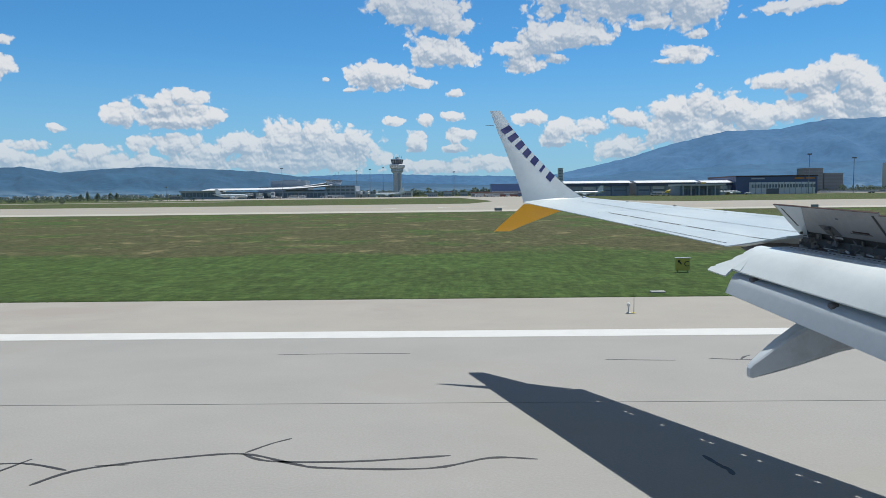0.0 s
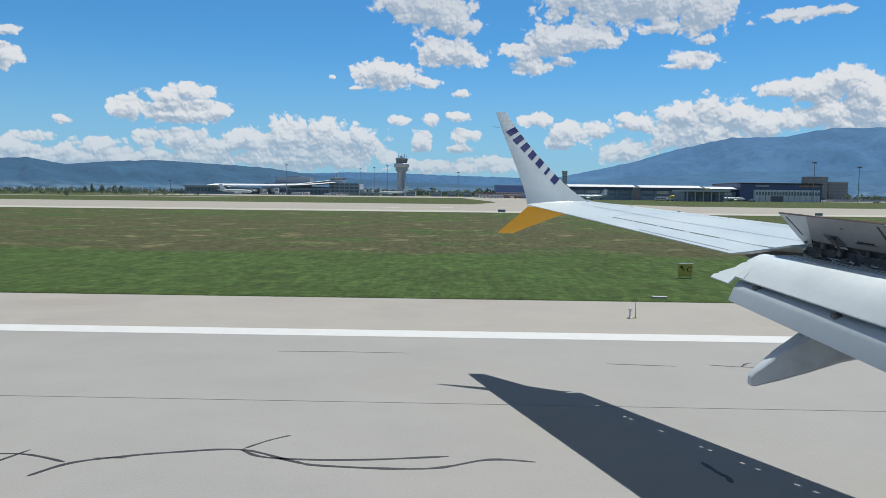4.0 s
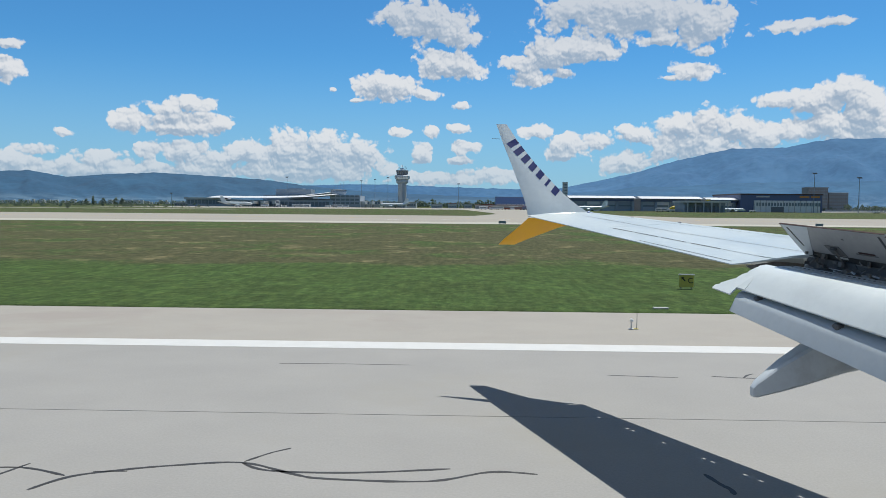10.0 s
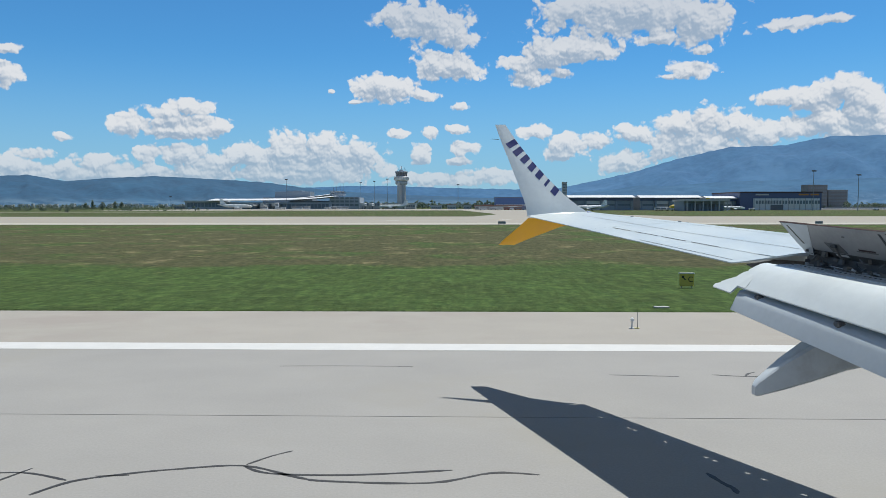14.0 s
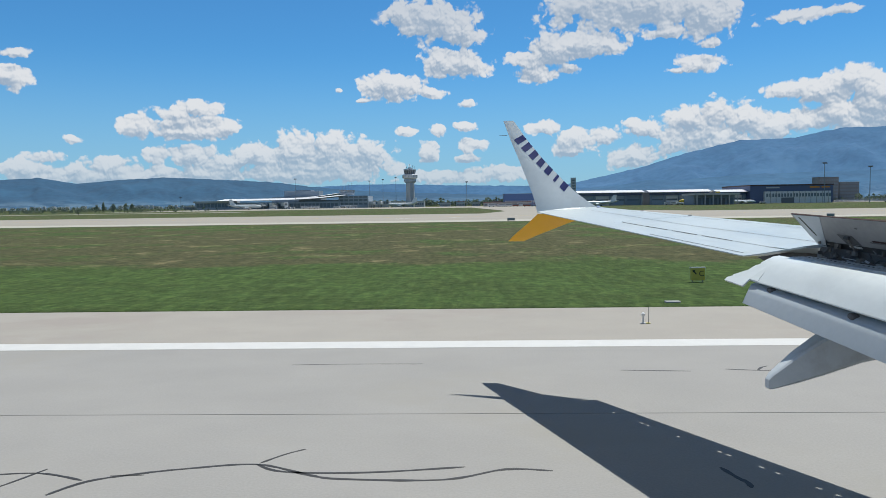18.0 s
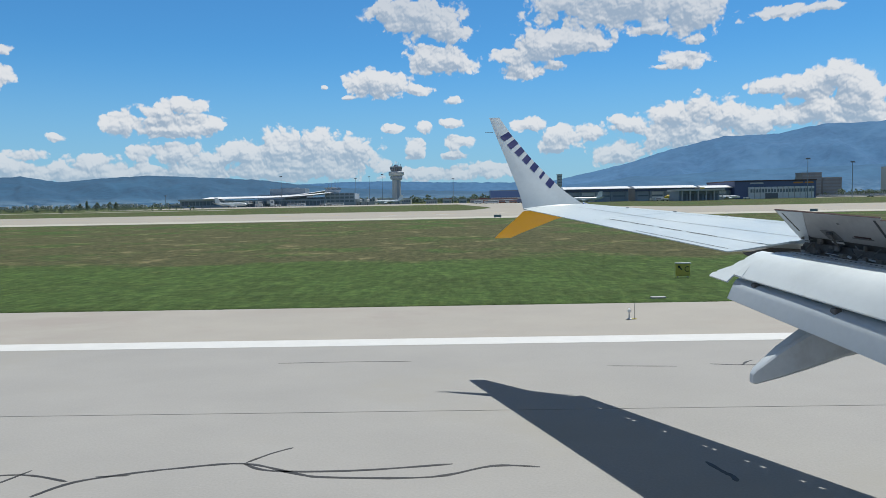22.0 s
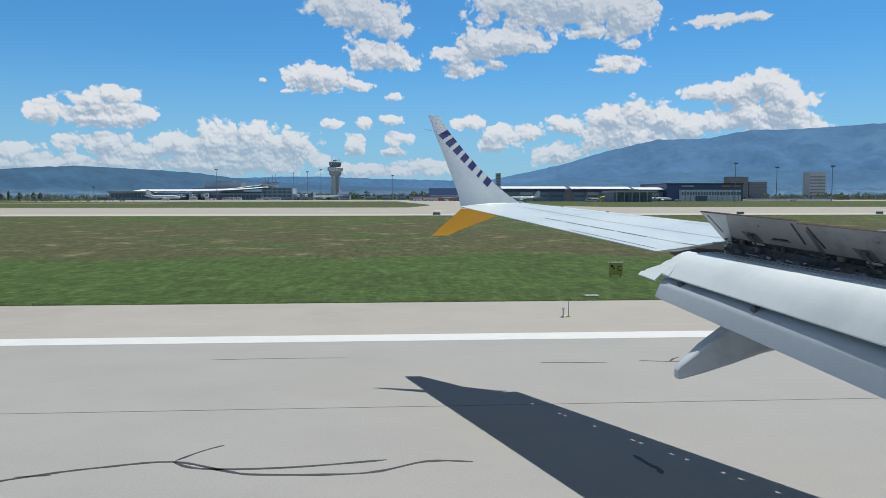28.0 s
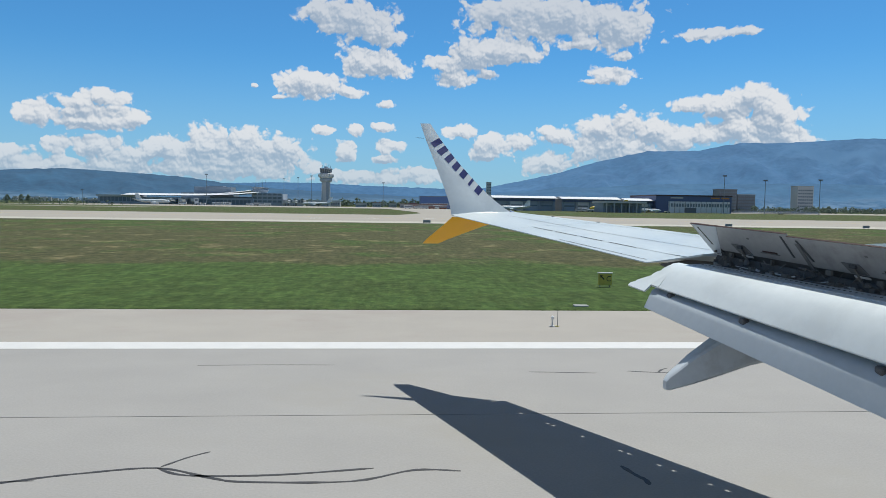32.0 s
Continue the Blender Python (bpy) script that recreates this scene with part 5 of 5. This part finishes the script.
def jet_bridge(x, y, length, label="white jet bridge on steel legs"):
    """A boarding bridge: round stub, tunnel, cab and wheeled leg."""
    b = thing("jet_bridge", label, "jet bridge", (x, y, 0), "jet bridges")
    local("rotunda", lathe(((2.2, 3.6), (2.2, 7.0), (0.5, 7.6)), 14, (x, y, 0)), PALE_WALL, b, "", 30)
    local("column", tube(bmesh.new(), (x, y, 0), (x, y, 3.8), 0.5), STEEL, b)
    tunnel = local("tunnel", loft([[(x + dx, y - length * u + 0.0, 4.0 + dz) for dx, dz in ((-1.5, 0), (1.5, 0), (1.5, 2.8), (-1.5, 2.8))] for u in (0.05, 1.0)]), ROOF_WHITE, b)
    local("window_band", boxed(x - 1.55, x + 1.55, y - length * 0.95, y - length * 0.1, 5.4, 6.2), FAR_GLASS, b, into=tunnel)
    local("cab", boxed(x - 2.1, x + 2.1, y - length - 3.2, y - length + 0.2, 3.8, 7.1, bevel=0.2), PALE_WALL, b)
    for dx in (-1.3, 1.3):
        local("leg", tube(bmesh.new(), (x + dx, y - length + 3, 0.4), (x + dx, y - length + 3, 4.2), 0.25), STEEL, b)
        local("wheel", tube(bmesh.new(), (x + dx - 0.3, y - length + 3, 0.5), (x + dx + 0.3, y - length + 3, 0.5), 0.5, sides=12), RUBBER, b)


for px in (-264.3, -251.2, -236.6, -124.1, -114.7):
    jet_bridge(px, 946, 22)
r5 = random.Random(31)
for k in range(16):
    vehicle(14.7 + r5.uniform(0, 48), 690 + r5.uniform(-40, 60), r5.uniform(4, 9), r5.uniform(1.8, 3.4), r5.choice((ROOF_WHITE, ROOF_WHITE, CONCRETE, RED_ROOF, BLUE_CLAD)), "service truck parked on the apron", "service_truck")
for k in range(9):
    vehicle(143.9 + r5.uniform(0, 40), 585 + r5.uniform(-10, 10), r5.uniform(4, 8), r5.uniform(1.7, 3.0), r5.choice((ROOF_WHITE, CONCRETE, ROOF_WHITE)), "service truck parked on the apron", "service_truck")
for k in range(7):
    vehicle(-276.2 + r5.uniform(0, 150), 870 + r5.uniform(-10, 10), r5.uniform(4, 8), r5.uniform(1.8, 3.0), r5.choice((ROOF_WHITE, CONCRETE, ROOF_WHITE)), "service truck parked on the apron", "service_truck")

# woods: crowns of many small leaf clumps
def clump_mesh(spots, seed):
    """One mesh of small ragged clumps, each a jittered eight-sided lump; spots: x, y, z, radius."""
    r = np.random.RandomState(seed)
    base = np.array([(1, 0, 0), (-1, 0, 0), (0, 1, 0), (0, -1, 0), (0, 0, 1), (0, 0, -1)], float)
    tri = ((0, 2, 4), (2, 1, 4), (1, 3, 4), (3, 0, 4), (2, 0, 5), (1, 2, 5), (3, 1, 5), (0, 3, 5))
    verts, faces = [], []
    for x, y, z, rad in spots:
        n = len(verts)
        pts = base * rad * r.uniform(0.6, 1.3, (6, 1)) + r.uniform(-0.3, 0.3, (6, 3)) * rad + (x, y, z)
        verts.extend(map(tuple, pts))
        faces.extend((a + n, b + n, c + n) for a, b, c in tri)
    return verts, faces


def wood(name, label, x0, x1, y0, y1, count, h0, h1, seed):
    r = random.Random(seed)
    spots = []
    for k in range(count):
        x, y = r.uniform(x0, x1), r.uniform(y0, y1)
        h = r.uniform(h0, h1) * (1 + 0.5 * noise.noise((x * 0.02, y * 0.02, seed)))
        w = h * r.uniform(0.4, 0.75)
        for q in range(16):
            u = r.random()
            a = r.uniform(0, 6.283)
            d = w * math.sqrt(r.random()) * math.sin(math.pi * min(0.95, 0.25 + 0.7 * u))
            spots.append((x + d * math.cos(a), y + d * math.sin(a), h * (0.12 + 0.86 * u), h * r.uniform(0.08, 0.16)))
    return tagged(quick(name, *clump_mesh(spots, seed), FAR_LEAF), label, "trees", kind="stuff")


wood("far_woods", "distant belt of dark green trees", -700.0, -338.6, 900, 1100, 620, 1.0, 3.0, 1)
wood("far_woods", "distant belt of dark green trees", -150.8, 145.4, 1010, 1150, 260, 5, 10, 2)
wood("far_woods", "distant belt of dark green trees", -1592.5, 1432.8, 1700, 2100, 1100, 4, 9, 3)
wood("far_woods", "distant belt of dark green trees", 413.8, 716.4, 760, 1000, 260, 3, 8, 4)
wood("far_shrubs", "low dark shrubs along the far taxiway", -415.2, -225.7, 560, 700, 120, 1.2, 3.5, 5)


def tree(x, y, h, wide, seed, label="dark green roadside tree"):
    """A tapered trunk with limbs and a crown of small clumps."""
    r = random.Random(seed)
    t = thing("tree", label, "tree", (x, y, 0), "trees by the field")
    bm = tube(bmesh.new(), (x, y, 0), (x, y, h * 0.6), h * 0.025, h * 0.012, 7)
    for k in range(5):
        a = k * 1.3
        tube(bm, (x, y, h * (0.25 + 0.07 * k)), (x + wide * 0.6 * math.cos(a), y + wide * 0.6 * math.sin(a), h * (0.5 + 0.07 * k)), h * 0.01, h * 0.004, 5)
    local("trunk", bm, BARK, t)
    spots = []
    for k in range(260):
        u, a = r.random(), r.uniform(0, 6.283)
        d = wide * math.sqrt(r.random()) * math.sin(math.pi * (0.12 + 0.8 * u)) * (0.8 + 0.4 * noise.noise((a, u * 3, seed)))
        spots.append((d * math.cos(a), d * math.sin(a), h * (0.18 + 0.82 * u), h * r.uniform(0.03, 0.06)))
    ob = quick("crown", *clump_mesh(spots, seed), LEAF)
    ob.parent = t
    return t


for k, (px, y, h, w) in enumerate(((-443.1, 860, 8, 2.6), (-437.0, 864, 11, 1.8), (-426.8, 868, 9, 3.4), (-413.3, 872, 9.5, 3.8), (-407.8, 876, 9, 3.6), (-227.3, 420, 3.4, 2.4))):
    tree(px, y, h, w, 20 + k)


def town(count, seed):
    """Pale specks of far villages at the foot of the hills, one mesh."""
    r = random.Random(seed)
    bm_verts, bm_faces = [], []
    for k in range(count):
        a = radians(r.choice((r.uniform(-40, -8), r.uniform(14, 45))))
        d = r.uniform(2500, 2900)
        x, y, w, h = d * math.sin(a), d * math.cos(a), r.uniform(5, 14), r.uniform(5, 13)
        n = len(bm_verts)
        bm_verts += [(x + dx, y + dy, z) for z in (-1, h) for dx, dy in ((0, 0), (w, 0), (w, 8), (0, 8))]
        bm_faces += [(n, n + 1, n + 5, n + 4), (n + 1, n + 2, n + 6, n + 5), (n + 2, n + 3, n + 7, n + 6), (n + 3, n, n + 4, n + 7), (n + 4, n + 5, n + 6, n + 7)]
    return tagged(quick("far_town", bm_verts, bm_faces, PALE_WALL), "pale specks of far village houses", "houses", kind="stuff")


town(420, 5)

# ---- details on and beside the runway ----
for k, (line, width) in enumerate((
        ([(-5.70, 9.38), (-5.39, 9.87), (-4.80, 10.16), (-4.15, 10.37), (-3.20, 10.54), (-2.35, 10.12), (-1.85, 9.96), (-0.43, 9.93), (0.44, 10.33), (1.11, 10.27)], 0.065),
        ([(-3.17, 10.58), (-2.89, 10.97), (-2.62, 11.22)], 0.045),
        ([(-3.20, 10.54), (-2.70, 10.23), (-1.49, 10.21), (-0.13, 10.43)], 0.055),
        ([(-7.20, 10.05), (-6.30, 10.19), (-5.49, 9.91)], 0.05),
        ([(-6.80, 9.25), (-6.50, 9.73), (-6.24, 10.36)], 0.05),
        ([(-5.17, 10.08), (-4.70, 10.11)], 0.03),
        ([(3.49, 10.40), (3.59, 10.01), (3.66, 9.84), (3.65, 9.65)], 0.07),
        ([(-4.32, 17.28), (-2.86, 17.33), (-1.17, 17.30)], 0.03),
        ([(3.31, 16.53), (4.84, 16.39)], 0.045),
        ([(5.64, 16.58), (6.37, 16.43), (7.38, 16.49)], 0.05),
        ([(6.31, 16.43), (6.49, 16.71), (6.69, 16.87)], 0.05))):
    solid("sealed_crack", ribbon(eased(line), width, 0.0, 0.003, seed=k, rough=0.015), TAR, "wavy black tar seal over a pavement crack", "crack seal", group="sealed cracks")


def edge_light(x, y):
    """A raised runway edge light on a pale base, with a marker rod."""
    e = thing("runway_edge_light", "small raised edge light with pale base on the shoulder", "runway light", (x, y, 0), "runway edge lights")
    local("base", lathe(((0.09, 0), (0.09, 0.015), (0.035, 0.03), (0.022, 0.05), (0.022, 0.22)), 14, (x, y, 0)), PALE_WALL, e, "pale base", 30)
    local("lamp", lathe(((0.035, 0.22), (0.055, 0.24), (0.055, 0.30), (0.02, 0.34)), 14, (x, y, 0)), ROOF_WHITE, e, "pale lamp dome", 30)
    local("marker_rod", tube(bmesh.new(), (x + 0.17, y, 0), (x + 0.17, y, 0.52), 0.012, 0.008, 6), STEEL, e)
    local("cable_foot", boxed(x + 0.05, x + 0.22, y - 0.04, y + 0.04, 0, 0.02), SIGN_FADED, e)


for k in range(-4, 5):
    edge_light(5.28 + 60 * k, 22.9)

sign = thing("taxiway_sign", "yellow taxiway sign with black arrow and letter in the grass", "sign", (10.58, 35.0, -0.05))
local("panel", boxed(10.27, 10.93, 34.95, 35.10, 0.02, 0.60, bevel=0.02), SIGN_FADED, sign)
local("cap", boxed(10.24, 10.96, 34.92, 35.13, 0.60, 0.64), PALE_WALL, sign)
for x in (10.36, 10.84):
    local("leg", tube(bmesh.new(), (x, 35.02, -0.1), (x, 35.02, 0.12), 0.025), STEEL, sign)
letter = bpy.data.curves.new("letter", "FONT")
letter.body, letter.size, letter.extrude = "C", 0.36, 0.004
letter.materials.append(BLACK)
glyph = new("letter", letter)
glyph.parent = sign
glyph.matrix_local = pose(0.06, -0.056, 0.27, 90, 0, 0)
bm = bmesh.new()
for pts in (((10.36, 0.46), (10.40, 0.50), (10.55, 0.33), (10.51, 0.29)), ((10.34, 0.52), (10.48, 0.50), (10.45, 0.46), (10.39, 0.47)), ((10.34, 0.52), (10.36, 0.38), (10.40, 0.41), (10.39, 0.47))):
    bm.faces.new([bm.verts.new((x, 34.944, z)) for x, z in pts])
local("arrow", bm, BLACK, sign)


# grass: blades and tufts near the paving, one mesh
def blades(x0, x1, y0, y1, count, h0, h1, seed, mat, name, label, wide=0.02):
    r = np.random.RandomState(seed)
    x, y = r.uniform(x0, x1, count), y0 + (y1 - y0) * r.uniform(0, 1, count) ** 1.6
    h, a = r.uniform(h0, h1, count), r.uniform(0, 6.283, count)
    w = wide * r.uniform(0.6, 1.6, count)
    lean = r.uniform(-2.2, 2.2, (count, 2)) * h[:, None]
    base = np.stack([x, y, np.full(count, -0.12)], 1)
    side = np.stack([np.cos(a) * w, np.sin(a) * w, np.zeros(count)], 1)
    tip = base + np.stack([lean[:, 0], lean[:, 1], h + 0.08], 1)
    verts = np.concatenate([base - side, base + side, tip], 1).reshape(-1, 3)
    me = bpy.data.meshes.new(name)
    me.vertices.add(len(verts))
    me.vertices.foreach_set("co", verts.ravel())
    me.loops.add(count * 3)
    me.loops.foreach_set("vertex_index", np.arange(count * 3))
    me.polygons.add(count)
    me.polygons.foreach_set("loop_start", np.arange(count) * 3)
    me.polygons.foreach_set("loop_total", np.full(count, 3))
    me.update(calc_edges=True)
    me.materials.append(mat)
    return tagged(new(name, me), label, "grass", kind="stuff")


blades(-40, 45, 26.42, 26.8, 12000, 0.02, 0.08, 3, SWARD, "verge_grass", "ragged green verge over the shoulder's edge", 0.025)


# taxiways that leave the runway further on and further back
def paved(name, outline, label, z=0.0):
    bm = bmesh.new()
    top_face = bm.faces.new([bm.verts.new((x, y, z)) for x, y in outline])
    made = bmesh.ops.extrude_face_region(bm, geom=[top_face])
    bmesh.ops.translate(bm, verts=[v for v in made["geom"] if isinstance(v, bmesh.types.BMVert)], vec=(0, 0, -0.25))
    bmesh.ops.recalc_face_normals(bm, faces=bm.faces)
    return solid(name, bm, TAXI, label, "taxiway", kind="structure")


def arc(cx, cy, r, a0, a1, n=14, ry=None):
    return [(cx + r * math.cos(radians(a0 + (a1 - a0) * k / n)), cy + (ry or r) * math.sin(radians(a0 + (a1 - a0) * k / n))) for k in range(n + 1)]


link = paved("taxiway_link", arc(10, 44, 17, -90, 0, 8) + [(26, 152), (40, 152)] + arc(60, 44, 17, 180, 270, 8), "pale taxiway link with yellow edge lines", -0.002)
part("centre_line", ribbon([(33.5, 150), (34.5, 60), (37, 30), (44, 14), (60, 4)], 0.3, 0.0), LINE_YELLOW, link, "yellow centre line")
part("edge_line", ribbon(arc(9, 44.5, 18.6, -58, -4, 12) + [(27.2, 150)], 0.2, 0.0), LINE_YELLOW, link, "yellow edge line")
part("edge_line", ribbon(arc(9, 45, 19.3, -58, -4, 12) + [(27.9, 150)], 0.2, 0.0), LINE_YELLOW, link, "yellow edge line")
part("edge_line", ribbon([(38.6, 150)] + arc(61, 44.5, 18.8, 184, 268, 12), 0.2, 0.0), LINE_YELLOW, link, "yellow edge line")
paved("taxiway_exit", [(98, 26.4), (103, 40), (104, 152), (121, 152), (120, 60), (126, 40), (134, 26.4)], "pale taxiway exit between grass islands", -0.002)
paved("taxiway_exit", [(60, 26.4), (74, 26.4), (104, 50), (104, 58)], "pale diagonal taxiway arm", -0.003)
paved("taxiway_exit", [(120, 62), (121, 53), (168, 32), (172, 38)], "pale diagonal taxiway arm", -0.003)
paved("turning_pad", [(-520, 26.4), (-500, 46), (-290, 50), (-240, 26.4)], "pale paved turning pad beside the runway", -0.002)
pad_lines = tagged(new("pad_markings"), "faded yellow taxi lines on the turning pad", "road marking", kind="structure")
part("yellow_line", ribbon([(-500, 33.5), (-300, 34.5)], 0.3, 0.0), LINE_YELLOW, pad_lines)
part("yellow_line", ribbon(arc(-318, 26.5, 6, 265, 95, 12) + [(-290, 33), (-250, 35)], 0.25, 0.0), LINE_YELLOW, pad_lines)
part("yellow_line", ribbon([(-450, 12), (-405, 17.2)], 0.3, 0.0), LINE_YELLOW, pad_lines)
paved("taxiway_link", [(4, 267.5), (15, 330), (15, 380), (0, 640.5), (75, 640.5), (62, 380), (66, 320), (80, 267.5)], "pale concrete link from the taxiway to the apron", -0.002)
for x, y in ((-18, 190), (-4, 200), (12, 206), (28, 214)):
    part("dash", ribbon([(x - 1.5, y), (x + 1.5, y + 3.5)], 1.4, 0.0), LINE_WHITE, taxiway, "white painted dash")
solid("inspection_cover", boxed(7.25, 7.80, 27.75, 28.05, -0.10, 0.01, bevel=0.01), CONCRETE, "small pale concrete inspection cover in the grass", "cover")
hatching = tagged(new("shoulder_hatching"), "slanting yellow bars painted on the shoulder", "road marking", kind="structure")
for k in range(12):
    x = 104 + 15 * k
    part("yellow_bar", ribbon([(x, 21.2), (x + 1.8 * (1 if k % 2 else -1), 25.6)], 0.9, -0.004), LINE_YELLOW, hatching)
for k in range(8):
    x = -470 + 24 * k
    part("yellow_bar", ribbon([(x, 35.5), (x + 1.5, 40.5)], 0.9, 0.0), LINE_YELLOW, hatching)
part("yellow_line", boxed(134, 330, 20.6, 20.75, -0.004, 0.0), LINE_YELLOW, hatching)


def marker_post(x, y, seed):
    p = thing("marker_post", "short blue plastic marker post on the shoulder", "marker post", (x, y, 0), "blue marker posts")
    local("post", tube(bmesh.new(), (x, y, 0.03), (x + 0.02, y, 0.42), 0.05, 0.045, 10), BLUE_POST, p)
    local("foot", lathe(((0.12, 0), (0.12, 0.02), (0.06, 0.04)), 12, (x, y, 0)), BLACK, p)


for k, x in enumerate((122, 152, 182, 212, 242, -452, -428)):
    marker_post(x, 24.4 if x > 0 else 31, k)


def weed(x, y, h, seed, flowers=True):
    """A branching weed with small leaves and yellow flower heads."""
    r = random.Random(seed)
    w = thing("weed", "tall green weed with yellow flowers" if flowers else "low grey-green weed in a pavement joint", "plant", (x, y, -0.05), "tall weeds")
    stems, heads, leaves = bmesh.new(), bmesh.new(), []
    for k in range(7):
        a, lean = r.uniform(0, 6.283), r.uniform(0.05, 0.4) * h
        tip = (x + lean * math.cos(a), y + lean * math.sin(a), h * r.uniform(0.6, 1.0))
        tube(stems, (x, y, -0.1), tip, 0.012, 0.006, 5)
        for q in range(10):
            u = r.uniform(0.2, 1.0)
            leaves.append((lean * math.cos(a) * u + r.uniform(-0.06, 0.06), lean * math.sin(a) * u + r.uniform(-0.06, 0.06), tip[2] * u + 0.05, r.uniform(0.02, 0.05)))
        if flowers:
            for q in range(5):
                c = Vector(tip) + Vector((r.uniform(-0.08, 0.08), r.uniform(-0.08, 0.08), r.uniform(-0.12, 0.03)))
                tube(heads, c, c + Vector((0, 0, 0.035)), 0.035, 0.02, 6)
    local("stems", stems, BLADE, w)
    ob = quick("leaves", *clump_mesh(leaves, seed), BLADE)
    ob.parent = w
    if flowers:
        local("flowers", heads, FLOWER, w)
    else:
        heads.free()


for k in range(26):
    r2 = random.Random(70 + k)
    weed(r2.uniform(42, 96), r2.uniform(29, 62), r2.uniform(0.4, 0.95), k)
for k, x in enumerate((188, 204, 226, 233)):
    weed(x, 20.9, 0.3 + 0.12 * k, 40 + k, flowers=False)
for k, (x, y) in enumerate(((-130, 31), (71, 149), (101, 149), (200, 34), (8, 149))):
    b = thing("guidance_board", "small dark guidance board seen from behind", "sign", (x, y, 0), "guidance boards")
    local("panel", boxed(x - 0.75, x + 0.75, y - 0.06, y + 0.06, 0.2, 0.72, bevel=0.02), HAZY_STEEL, b)
    for dx in (-0.6, 0.6):
        local("leg", tube(bmesh.new(), (x + dx, y, -0.1), (x + dx, y, 0.25), 0.03), STEEL, b)
